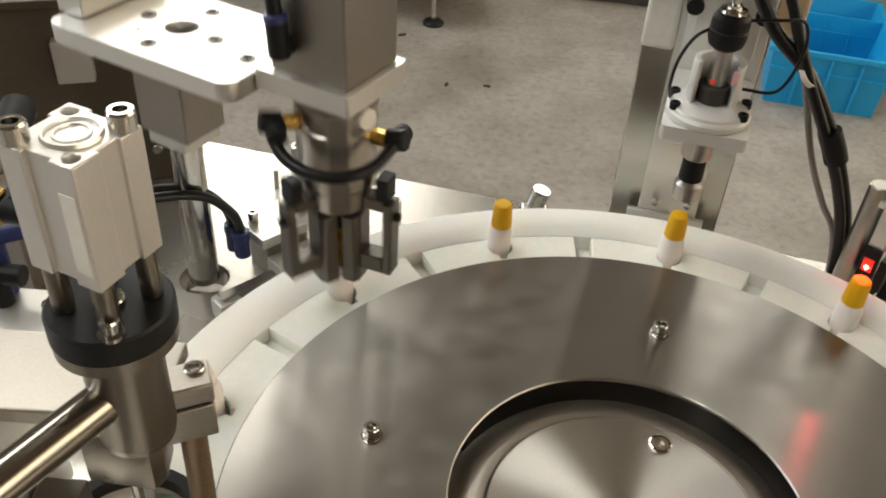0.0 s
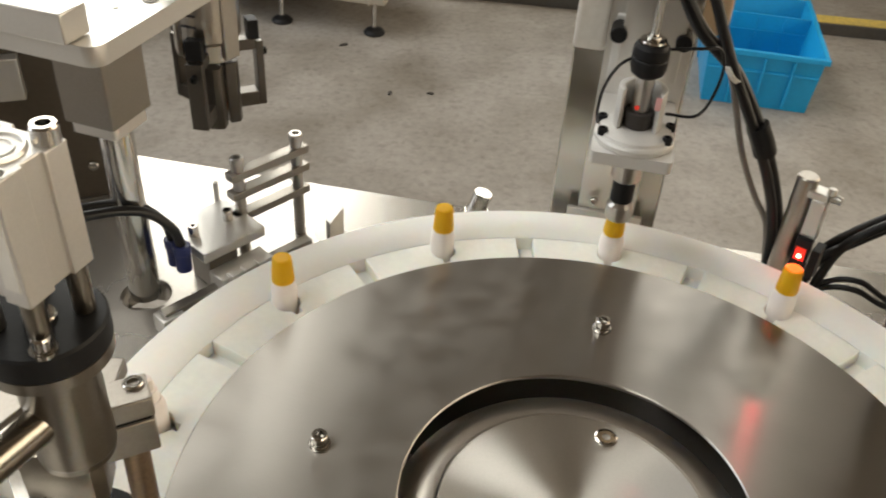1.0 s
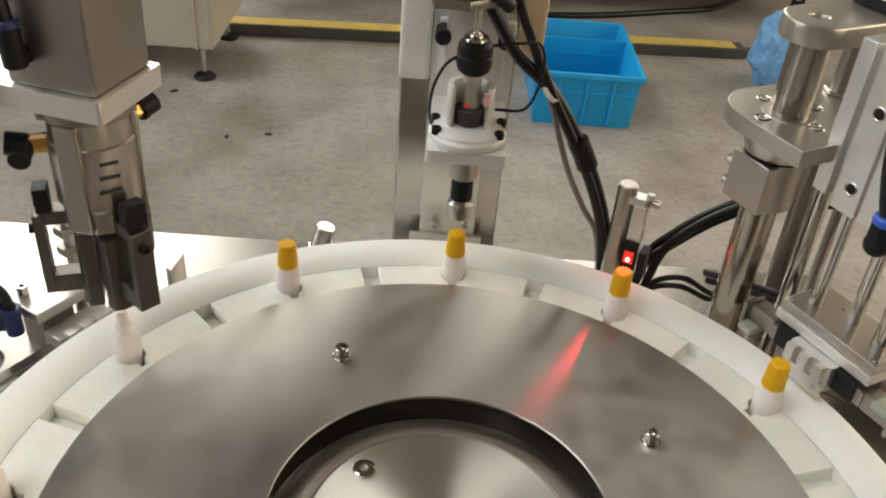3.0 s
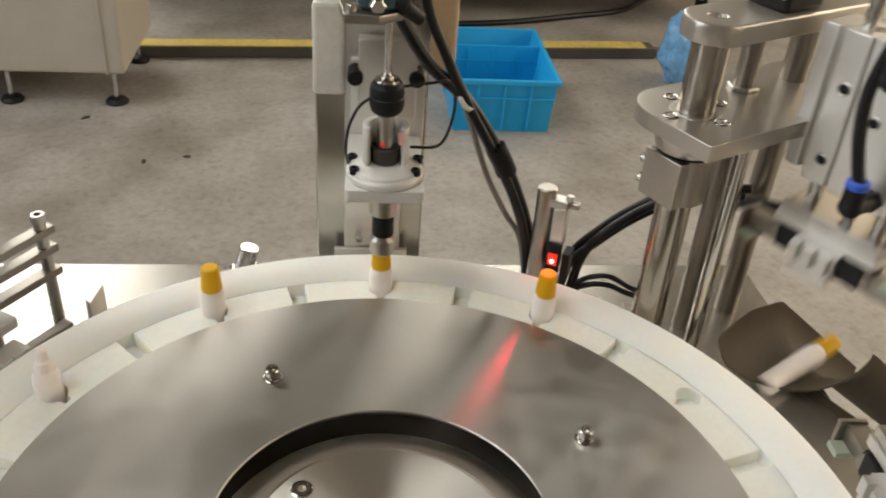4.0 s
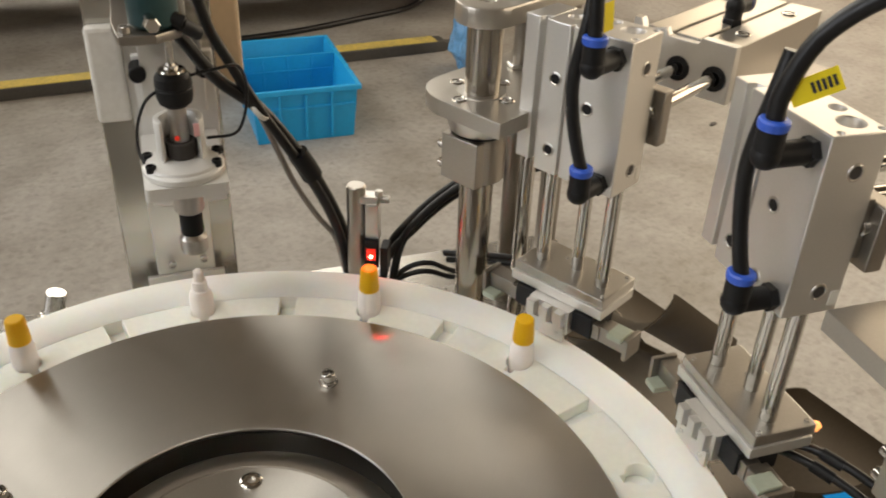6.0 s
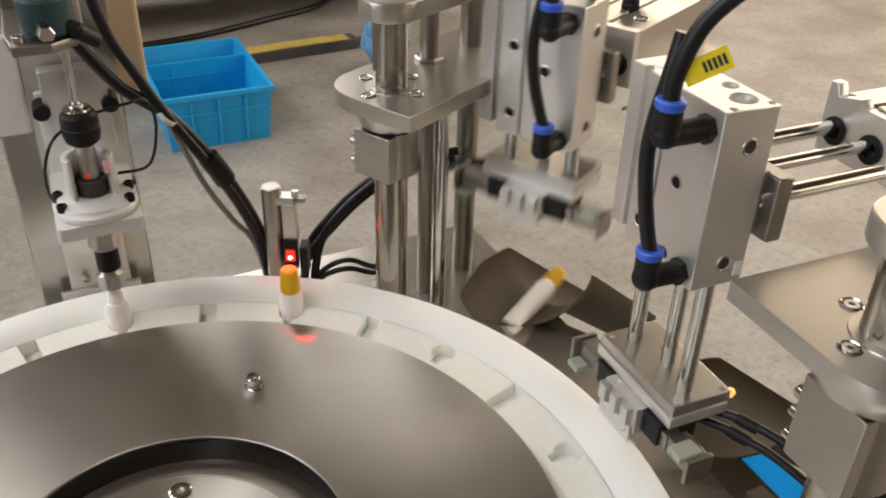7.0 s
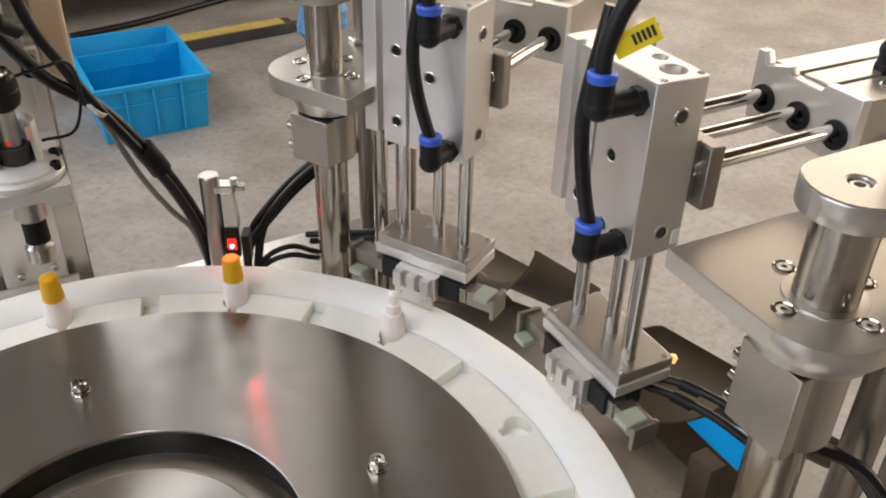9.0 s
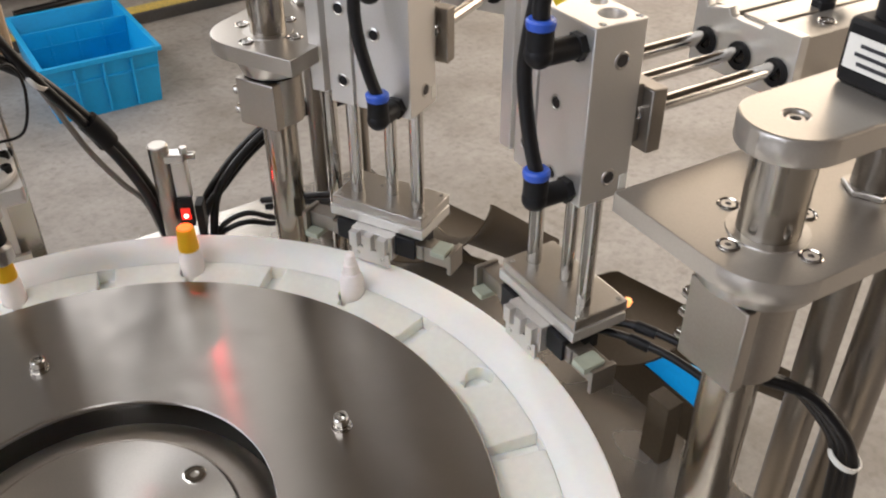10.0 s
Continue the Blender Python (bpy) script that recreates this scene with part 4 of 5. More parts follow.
part("washer", turned([(0, 0.1590), (0.0078, 0.1590), (0.0082, 0.1598), (0.0078, 0.1612), (0.0040, 0.1616), (0.0040, 0.1640), (0, 0.1642)], 24), CHROME, head)
part("piston_rod", rod((0, 0, 0.160), (0, 0, 0.250), 0.0024, 20), CHROME, head, "thin chromed piston rod")
part("chuck_upper", turned([(0, 0.0850), (0.0098, 0.0850), (0.0098, 0.0655), (0.0086, 0.0640), (0, 0.0640)], 28), STEEL, head)
part("chuck_sleeve", turned([(0, 0.0642), (0.0074, 0.0642), (0.0076, 0.0480), (0.0070, 0.0470), (0, 0.0470)], 28), BLACK, head, "black chuck sleeve")
part("chuck_tip", turned([(0.0045, 0.0335), (0.0086, 0.0335), (0.0090, 0.0342), (0.0090, 0.0440), (0.0082, 0.0452), (0.0074, 0.0472), (0, 0.0472), (0, 0.040), (0.0045, 0.0395), (0.0045, 0.0335)], 28), STEEL, head, "knurled steel chuck")
for x, y in ((0.008, 0.0215), (-0.010, 0.0200), (-0.010, -0.0200), (0.008, -0.0215)):
    part("screw", socket_screw(0.0032, 0.0045), BLACK, head, "", pose(x, y, 0.0990))
for s in (1, -1):
    part("screw", socket_screw(0.0034, 0.004), BLACK, head, "", pose(0.0605, s * 0.0235 - 0.002, 0.078, 0, -90))
part("sensor_wire", tube([(0.0, 0.010, 0.148), (-0.008, 0.018, 0.144), (-0.010, 0.024, 0.130), (-0.006, 0.0255, 0.112), (0.004, 0.0240, 0.099)], 0.0010, 8), RUBBER, head, "thin black wire")
part("sensor_wire", tube([(0.0, -0.010, 0.156), (-0.002, -0.028, 0.160), (0.004, -0.040, 0.158), (0.006, -0.044, 0.140), (0.002, -0.036, 0.116), (0.0, -0.016, 0.114)], 0.0010, 8), RUBBER, head, "thin black wire loop")
part("fork_light", turned([(0, 0), (0.0016, 0), (0.0014, 0.0008), (0, 0.0012)], 12), RED_LENS, head, "small red sensor light", pose(-0.0056, 0.0020, 0.1180, 0, -90))
part("fork_light", box(-0.0102, -0.0118, 0.1200, -0.0088, -0.0082, 0.1285, 0.0004), PINK_LENS, head, "pale pink sensor tip")

# ---- fibre sensor on its pole ----
sens = thing("sensor_pole", radial(51.1, 0.2850, 0, -0.05), "short steel pole with a small red fibre sensor", "sensor")
part("pole", rod((0, 0, 0), (0, 0, 0.108), 0.0072, 28, 0.001), CLAMP_STEEL, sens, "round steel pole")
part("sensor_block", join(box(-0.008, -0.0180, 0.064, 0.004, -0.0080, 0.096, 0.001), box(-0.006, -0.0170, 0.095, 0.006, 0.002, 0.101, 0.001)), ALU_WHITE, sens, "pale sensor bracket")
part("bracket_screw", join(rod((0, -0.017, 0.098), (0, -0.025, 0.098), 0.0030, 14), rod((-0.002, -0.0175, 0.101), (-0.002, -0.0175, 0.106), 0.0030, 6)), STEEL, sens)
part("sensor_head", box(-0.0110, -0.0185, 0.044, -0.0060, -0.0075, 0.068, 0.001), BLACK, sens, "small black sensor head")
part("sensor_window", box(-0.0122, -0.0165, 0.0510, -0.0110, -0.0095, 0.0610, 0.0004), RED_LENS, sens, "red sensor window")
part("sensor_light", turned([(0, 0), (0.0016, 0), (0.0014, 0.0012), (0, 0.0018)], 14), RED_GLOW, sens, "bright red light point", pose(-0.0121, -0.0130, 0.0545, 0, -90))
part("sensor_cover", box(-0.0080, -0.0250, 0.036, 0.0060, -0.0190, 0.060, 0.0006), BLACK, sens)

# ---- tower of the cap gripper ----
lt = thing("gripper_tower", pose(-0.2671, 0.2088, ZD - 0.05), "round post tower with a drilled white plate", "machine stand")
part("post", rod((0, 0, 0), (0, 0, 0.178), 0.0105, 28), CHROME, lt, "polished round post")
part("light_bar", box(0.040, 0.060, 0.0002, 0.0435, 0.064, 0.055, 0.0004), ALU_WHITE, lt, "thin white upright")

# ---- cap gripper head ----
gh = thing("cap_gripper_arm", radial(135.8, R_NEST, 0, -0.010), "swing arm with a square motor and a three-jaw cap gripper", "gripper arm")
G = pose(0, 0, 0, 0, 0, -163.5)
A = pose(0, 0, 0, 0, 0, -163.5) @ pose(-0.1168, -0.0022, -0.0400)      # the arm's plate, seen from the post
part("sleeve", plate([(-0.019, -0.017), (0.019, -0.017), (0.019, 0.017), (-0.019, 0.017)], 0.112, 0.171, [(0, 0, 0.0107)], 0.0012), ALU_DARK, gh, "dark grey sleeve on the post", A)
lab = part("carrier_plate", plate(rounded(-0.052, -0.044, 0.083, 0.036, 0.009), 0.1715, 0.183, [(0.0145, -0.0045, 0.0098)] + [(x, y, 0.0030) for x, y in ((-0.012, -0.003), (0.0138, 0.0215), (0.0150, -0.0305), (0.0405, -0.0057), (0.070, -0.0134))] + [(0.032, 0.012, 0.0016), (-0.003, -0.021, 0.0016)], 0.0012), ALU_WHITE, gh, "drilled white aluminium plate", A)
for x, y in ((-0.012, -0.003), (0.0138, 0.0215), (0.0150, -0.0305), (0.0405, -0.0057), (0.070, -0.0134)):
    part("sunk_screw", join(turned([(0.0030, 0), (0.0046, 0), (0.0046, 0.0004), (0.0030, 0.0004), (0.0030, 0)], 18), moved(socket_screw(0.0029, 0.003), pose(0, 0, -0.004))), JAW_STEEL, lab, "", pose(x, y, 0.1832))
part("bore", rod((0.0145, -0.0045, 0.1716), (0.0145, -0.0045, 0.1735), 0.0097, 24, 0.0002), JAW_STEEL, lab, "dark bore")
part("cross_bar", box(-0.056, -0.030, 0.1835, -0.036, 0.036, 0.200, 0.001), ALU_WHITE, lab, "raised white cross bar")
part("plate_cover", plate(rounded(-0.0165, -0.0160, 0.0165, 0.0160, 0.004), 0.1045, 0.1118, [(0, 0, 0.0108)], 0.001), ALU, gh, "light ring under the sleeve", A)
part("flange_plate", plate(rounded(-0.0325, -0.0275, 0.0275, 0.0275, 0.002), 0.1355, 0.1470, (), 0.0010), ALU_WHITE, gh, "light aluminium flange plate", G)
part("motor_box", box(-0.0235, -0.0235, 0.1472, 0.0235, 0.0235, 0.285, 0.0012), ALU_DARK, gh, "square grey motor housing", G)
for x, z in ((-0.011, 0.160), (-0.015, 0.197)):
    mf = part("motor_fitting", join(rod((x, -0.0232, z + 0.004), (x, -0.0320, z + 0.004), 0.0048, 16), rod((x, -0.0310, z), (x - 0.001, -0.0310, z + 0.019), 0.0056, 18)), BLACK, gh, "black elbow air fitting", G)
    part("collar", rod((x - 0.001, -0.0310, z + 0.0185), (x - 0.0014, -0.0310, z + 0.0225), 0.0061, 18), DARKBLUE, mf, "dark blue release collar")
    part("motor_tube", tube([(x - 0.0012, -0.031, z + 0.020), (x - 0.005, -0.031, z + 0.044), (x - 0.012, -0.032, z + 0.074), (x - 0.020, -0.030, z + 0.110), (x - 0.036, -0.020, z + 0.150)], 0.0040, 10), RUBBER, gh, "black air tube", G)
jaw_core = part("gripper_body", turned([(0, 0.0630), (0.0188, 0.0630), (0.0198, 0.0640), (0.0202, 0.0760), (0.0222, 0.0790), (0.0226, 0.1120), (0.0222, 0.1140), (0.0212, 0.1150), (0.0212, 0.1353), (0, 0.1353)], 44), BODY_STEEL, gh, "round steel gripper body")
part("body_collar", turned([(0.0210, 0.1285), (0.0236, 0.1285), (0.0236, 0.1352), (0.0210, 0.1352), (0.0210, 0.1285)], 40), ALU_DARK, jaw_core, "dark collar")
for k in range(3):
    a = 90 + 120 * k
    part("body_rib", box(0.0195, -0.0065, 0.066, 0.0234, 0.0065, 0.128, 0.0010), BODY_STEEL, jaw_core, "", pose(0, 0, 0, 0, 0, a + 60))
    jaw = part("jaw", join(box(0.0310, -0.0060, 0.0200, 0.0365, 0.0060, 0.0700, 0.0008), box(0.0180, -0.0055, 0.0640, 0.0312, 0.0055, 0.0720, 0.0008), box(0.0130, -0.0060, 0.0200, 0.0312, 0.0060, 0.0310, 0.0008)), JAW_STEEL, jaw_core, "dark steel gripper jaw", pose(0, 0, 0, 0, 0, a))
    part("jaw_finger", plate([(0.0068, -0.0105), (0.0150, -0.0105), (0.0172, -0.0060), (0.0172, 0.0060), (0.0150, 0.0105), (0.0068, 0.0105)], 0.0105, 0.0580, (), 0.0010), JAW_STEEL, jaw, "dark gripping finger")
    part("jaw_tab", box(0.0262, -0.0060, 0.0715, 0.0340, 0.0060, 0.0860, 0.0008), BLACK, jaw, "black carrier block")
    part("jaw_screw", socket_screw(0.0028, 0.003), BLACK, jaw, "", pose(0.0365, 0, 0.060, 0, 90))
for a, z in ((-30, 0.110), (190, 0.116)):
    f = part("air_fitting", join(rod((0.0330, -0.003, z), (0.0350, 0.014, z - 0.002), 0.0056, 16), rod((0.0310, 0, z), (0.0420, 0, z + 0.002), 0.0062, 16)), BLACK, jaw_core, "black elbow fitting", pose(0, 0, 0, 0, 0, a))
    part("fitting_nut", rod((0.0205, 0, z), (0.0315, 0, z), 0.0046, 6), BRASS, f, "brass nut")
part("body_tube", tube([(0.0370 * math.cos(radians(q)), 0.0370 * math.sin(radians(q)), z) for q, z in ((-36, 0.110), (-62, 0.103), (-90, 0.100), (-118, 0.101), (-146, 0.106), (-166, 0.116))], 0.0034, 8), RUBBER, jaw_core, "black air tube")
part("white_plug", rod((0.0200, 0, 0.1250), (0.0262, 0, 0.1250), 0.0060, 20), LABEL_WHITE, jaw_core, "white round plug", pose(0, 0, 0, 0, 0, -52))
for k in range(3):
    part("type_print", box(-0.0004, -0.0065 + 0.001 * k, 0.090 + 0.008 * k, 0.0, 0.0050, 0.0917 + 0.008 * k, 0), INK, jaw_core, "", pose(0, 0, 0, 0, 0, 78) @ pose(0.0230, 0, 0))

# ---- escapement frame beside the cap gripper ----
fr = thing("escapement_frame", pose(-0.2225, 0.2335, ZD - 0.05, 0, 0, 45), "small steel frame of bars and posts on the table", "bracket")
part("base_plate", plate([(-0.022, -0.024), (0.028, -0.024), (0.028, 0.024), (-0.010, 0.024), (-0.022, 0.012)], 0.034, 0.042, (), 0.0008), ALU_WHITE, fr, "light aluminium base plate")
part("gripper_block", join(box(-0.020, -0.040, 0.014, 0.022, -0.024, 0.028, 0.0008), box(-0.014, -0.043, 0.012, -0.008, -0.036, 0.030, 0.0006), box(-0.003, -0.043, 0.012, 0.003, -0.036, 0.030, 0.0006), box(0.008, -0.043, 0.012, 0.014, -0.036, 0.030, 0.0006)), ALU_WHITE, fr, "pale notched gripper block")
part("gripper_arm", box(-0.062, -0.036, 0.010, -0.018, -0.028, 0.020, 0.0008), ALU_DARK, fr, "dark gripper arm")
part("gripper_arm", box(0.022, -0.036, 0.012, 0.060, -0.028, 0.022, 0.0008), ALU_DARK, fr, "dark gripper arm")
part("arm_pad", box(-0.066, -0.040, 0.004, -0.050, -0.026, 0.018, 0.0008), ALU_WHITE, fr, "pale pad")
part("leg", box(-0.012, -0.012, 0.0, 0.012, 0.012, 0.0340, 0.001), ALU_DARK, fr)
for x in (-0.014, 0.014):
    part("screw", socket_screw(0.0036, 0.008), CHROME, fr, "socket head screw", pose(x, 0.0, 0.042))
for x, h in ((0.027, 0.085), (0.078, 0.085)):
    part("post", join(rod((x, 0.002, 0.0), (x, 0.002, h - 0.004), 0.0042, 16), moved(socket_screw(0.0050, 0.006), pose(x, 0.002, h - 0.004))), STEEL, fr, "thin steel post")
for z in (0.036, 0.055, 0.070):
    part("bar", box(0.019, -0.0030, z, 0.086, 0.0065, z + 0.0060, 0.0006), ALU_DARK, fr, "flat cross bar")
part("wedge", plate([(0.070, -0.044), (0.092, -0.034), (0.094, -0.028), (0.072, -0.037)], 0.0, 0.034, (), 0.0005), ALU, fr, "thin steel guide")
for k, y in enumerate((0.010, 0.020)):
    part("air_fitting", join(rod((-0.030, y - 0.02, 0.026), (-0.030, y - 0.02, 0.044), 0.0054, 14), rod((-0.030, y - 0.02, 0.040), (-0.030, y - 0.02, 0.047), 0.0062, 14)), DARKBLUE, fr, "dark blue air fitting")
    part("air_tube", tube([(-0.030, y - 0.02, 0.047), (-0.034, y - 0.018, 0.062), (-0.050, y - 0.01, 0.078), (-0.085, y, 0.084), (-0.125, y + 0.01, 0.080)], 0.0034, 10), RUBBER, fr, "black air tube")

# ---- press cylinder on its clamp ----
pc = thing("press_cylinder", pose(-0.2056, -0.0536, ZD - 0.05), "compact air cylinder on a black flange above the rim", "pneumatic cylinder")
b = 0.05
Q = pose(0, 0, 0, 0, 0, -23)
h_ = 0.0170
part("cylinder_body", plate([(-h_, -h_), (-0.006, -h_), (-0.006, -h_ + 0.002), (0.006, -h_ + 0.002), (0.006, -h_), (h_, -h_), (h_, -0.004), (h_ - 0.002, -0.004), (h_ - 0.002, 0.006), (h_, 0.006), (h_, h_), (0.006, h_), (0.006, h_ - 0.002), (-0.006, h_ - 0.002), (-0.006, h_), (-h_, h_), (-h_, 0.006), (-h_ + 0.002, 0.006), (-h_ + 0.002, -0.006), (-h_, -0.006)],
                             b + 0.180, b + 0.224, [(0.0118, -0.0118, 0.0030), (-0.0118, 0.0118, 0.0030)], 0.0006), ALU, pc, "silver compact cylinder body", Q)
part("end_cap", turned([(0, b + 0.2244), (0.0055, b + 0.2244), (0.0058, b + 0.2250), (0.0068, b + 0.2250), (0.0070, b + 0.2244), (0.0090, b + 0.2244), (0.0094, b + 0.2254), (0.0104, b + 0.2254), (0.0110, b + 0.2242), (0.0110, b + 0.2236), (0, b + 0.2236)], 40), ALU_WHITE, pc, "round pressed end cap", Q @ pose(0.001, 0, 0))
for x, y in ((0.0125, 0.0125), (-0.0125, -0.0125)):
    part("screw", socket_screw(0.0052, 0.0062), CHROME, pc, "large socket head screw", Q @ pose(x, y, b + 0.224))
for x, y in ((0.0118, 0.0118), (-0.0118, -0.0118), (0.0118, -0.0118), (-0.0118, 0.0118)):
    part("spacer", rod((0, 0, b + 0.161), (0, 0, b + 0.1805), 0.0044, 18), SLEEVE_STEEL, pc, "round spacer", Q @ pose(x, y, 0))
part("rod_nut", join(rod((0, 0, b + 0.150), (0, 0, b + 0.180), 0.0036, 18), rod((0, 0, b + 0.161), (0, 0, b + 0.1630), 0.0065, 24)), CHROME, pc, "piston rod with washer")
part("label", box(-h_ - 0.0003, -0.015, b + 0.186, -h_, -0.008, b + 0.214, 0), LABEL_WHITE, pc, "pale printed label", Q @ pose(0, 0, 0, 0, 0, 90))
part("black_flange", turned([(0, b + 0.1510), (0.0250, b + 0.1510), (0.0256, b + 0.1516), (0.0256, b + 0.1600), (0.0246, b + 0.1610), (0, b + 0.1610)], 48), BLACK, pc, "black round flange")
part("screw", join(socket_screw(0.0040, 0.0065), moved(turned([(0, 0), (0.0055, 0), (0.0055, 0.0014), (0, 0.0014)], 20), pose(0, 0, -0.0004))), CHROME, pc, "large socket head screw", pose(0.0075, -0.0185, b + 0.161))
part("steel_flange", turned([(0, b + 0.1455), (0.0245, b + 0.1455), (0.0252, b + 0.146), (0.0252, b + 0.1508), (0, b + 0.1508)], 48), SLEEVE_STEEL, pc, "steel flange")
part("sleeve", turned([(0, b + 0.100), (0.0165, b + 0.100), (0.0170, b + 0.101), (0.0170, b + 0.1455), (0, b + 0.1455)], 40), SLEEVE_STEEL, pc, "turned steel sleeve")
part("nose", turned([(0, b + 0.0965), (0.0150, b + 0.0965), (0.0162, b + 0.0975), (0.0165, b + 0.100), (0, b + 0.100)], 40), SLEEVE_STEEL, pc, "turned nose")
for ob in pc.children:          # the cylinder and its flanges are slim
    ob.data.transform(ob.matrix_basis.inverted() @ Matrix.Diagonal((0.82, 0.82, 1, 1)) @ ob.matrix_basis)
part("press_pin", rod((-0.012, 0.010, b + 0.030), (-0.012, 0.010, b + 0.062), 0.0022, 16), CHROME, pc, "thin press pin")
J = pose(0, 0, b, 0, 0, 25)
part("clamp_jaw", box(0.008, 0.0022, 0.1006, 0.0287, 0.0168, 0.1100, 0.0008), CLAMP_STEEL, pc, "upper jaw of the slotted clamp", J)
part("clamp_jaw", box(0.008, 0.0022, 0.0820, 0.0283, 0.0168, 0.0990, 0.0008), CLAMP_STEEL, pc, "lower jaw of the slotted clamp", J)
part("hold_finger", rod((0.0080, 0.0276, b + 0.014), (0.0090, 0.0266, b + 0.0825), 0.0056, 20, 0.0015), BRONZE, pc, "worn bronze hold-down finger")
part("clamp_foot", plate([(-0.028, 0.004), (0.0, 0.002), (0.003, 0.008), (0.001, 0.024), (-0.028, 0.024)], b + 0.058, b + 0.0878, (), 0.002), SLEEVE_STEEL, pc, "chamfered steel clamp foot")
# black filler between the jaws, coloured as the gap's shade
part("jaw_slot_shade", box(0.008, 0.0030, 0.0988, 0.0270, 0.0160, 0.1008, 0), BLACK, pc, "", J)
part("jaw_screw", socket_screw(0.0040, 0.0040), CHROME, pc, "", J @ pose(0.0235, 0.0120, 0.1075))
part("arm_bar", rod((-0.004, -0.006, b + 0.122), (-0.130, -0.235, b + 0.122), 0.0078, 28, 0.002), POST_STEEL, pc, "polished round arm")
for k, (z, y, dx) in enumerate(((0.211, 0.010, 0), (0.187, 0.006, -0.002))):
    part("air_fitting", join(rod((-0.016, y, b + z), (-0.034, y, b + z), 0.0050, 16), rod((-0.030, y, b + z), (-0.036, y + 0.016, b + z + 0.002), 0.0056, 14)), BLACK, pc, "black air fitting", pose(0, 0, 0, 0, 0, -10))
    part("fitting_nut", rod((-0.035, y, b + z), (-0.041, y, b + z), 0.0062, 6), BRASS, pc, "brass nut", pose(0, 0, 0, 0, 0, -10))

stand = thing("press_stand", pose(-0.29, -0.02, ZD - 0.05), "grey plate stand beside the press cylinder", "machine stand")
part("plate", box(-0.070, -0.027, 0.138, 0.088, 0.016, 0.1460, 0.001), CLAMP_STEEL, stand, "grey steel stand plate")
part("leg", box(-0.06, -0.022, 0, -0.035, 0.012, 0.1378, 0.001), ALU_DARK, stand)
part("leg", box(0.0, -0.024, 0, 0.014, 0.010, 0.1378, 0.001), JAW_STEEL, stand, "dark steel leg")
part("rail", box(0.018, -0.034, 0.060, 0.026, 0.010, 0.1378, 0.001), ALU_WHITE, stand, "bright steel upright")
part("link", join(box(0.028, -0.030, 0.074, 0.048, -0.016, 0.092, 0.001), box(0.034, -0.044, 0.060, 0.044, -0.026, 0.080, 0.001)), JAW_STEEL, stand, "dark jointed link")
feed = thing("feed_block", pose(-0.335, 0.105, ZD - 0.05), "small drilled white block on the table", "bracket")
part("block", box(-0.03, -0.028, 0, 0.022, 0.024, 0.050, 0.001), ALU_WHITE, feed)
part("screw", socket_screw(0.0040, 0.006), CHROME, feed, "", pose(0.008, 0.006, 0.050))
part("dark_slot", box(-0.045, -0.024, 0.03, -0.0305, 0.02, 0.044, 0.001), BLACK, feed)
part("air_fitting", join(rod((-0.02, 0.01, 0.05), (-0.02, 0.01, 0.075), 0.006, 14), rod((-0.045, 0.012, 0.07), (-0.005, 0.012, 0.07), 0.0065, 14)), BLACK, feed, "black air fitting")
part("air_fitting", join(rod((-0.028, 0.02, 0.09), (0.002, 0.03, 0.094), 0.0065, 14), rod((-0.02, 0.02, 0.05), (-0.02, 0.02, 0.092), 0.004, 14)), DARKBLUE, feed, "dark blue air fitting")
part("fitting_nut", rod((0.002, 0.03, 0.094), (0.010, 0.033, 0.095), 0.0075, 6), BRASS, feed, "brass nut")
solid("rubber_ring", turned([(0.0300, 0.0), (0.0360, 0.0), (0.0370, 0.004), (0.0360, 0.008), (0.0300, 0.008), (0.0300, 0.0)], 40), BLACK, "black rubber ring on the rim below the press", "ring", m=pose(-0.2325, -0.0335, ZD - 0.0040))

fb = thing("cap_feeder", pose(-0.400, 0.215, ZD - 0.05, 0, 0, -20), "dark steel cap feeder block with black air fittings", "feeder")
part("body", join(box(-0.040, -0.024, 0, 0.034, 0.022, 0.070, 0.001), box(-0.034, -0.016, 0.070, 0.010, 0.016, 0.104, 0.001)), ALU_DARK, fb)
part("cover", box(0.0102, -0.018, 0.0702, 0.034, 0.018, 0.078, 0.001), ALU, fb, "light cover plate")
for k, (x, z) in enumerate(((-0.03, 0.112), (-0.005, 0.106))):
    part("air_fitting", join(rod((x, -0.010, z - 0.004), (x, -0.034, z), 0.0062, 16), rod((x, -0.030, z), (x + 0.014, -0.036, z + 0.006), 0.0066, 16)), BLACK, fb, "black air fitting")
    part("fitting_nut", rod((x + 0.013, -0.0355, z + 0.0055), (x + 0.020, -0.0385, z + 0.0085), 0.0064, 6), BRASS, fb, "brass nut")
part("tag", box(-0.024, -0.0246, 0.040, -0.012, -0.0241, 0.060, 0), LABEL_YELLOW, fb, "small yellow label")

hop = thing("cap_hopper", pose(-0.3808, 0.3135, ZD - 0.05, 0, 0, 18), "dark brown painted cap hopper column on the table", "hopper")
part("column", box(-0.090, 0.0, 0.0, 0.076, 0.045, 0.150, 0.002), HOPPER, hop, "dark brown painted column")
part("cover", box(-0.094, -0.003, 0.150, 0.080, 0.048, 0.156, 0.001), HOPPER, hop)
part("chute_plate", box(-0.010, -0.012, 0.096, 0.016, -0.0005, 0.128, 0.001), ALU, hop, "light chute plate")
for x in (-0.03, 0.05):
    part("screw", socket_screw(0.004, 0.004), CHROME, hop, "", pose(x, 0.0, 0.03, 90))

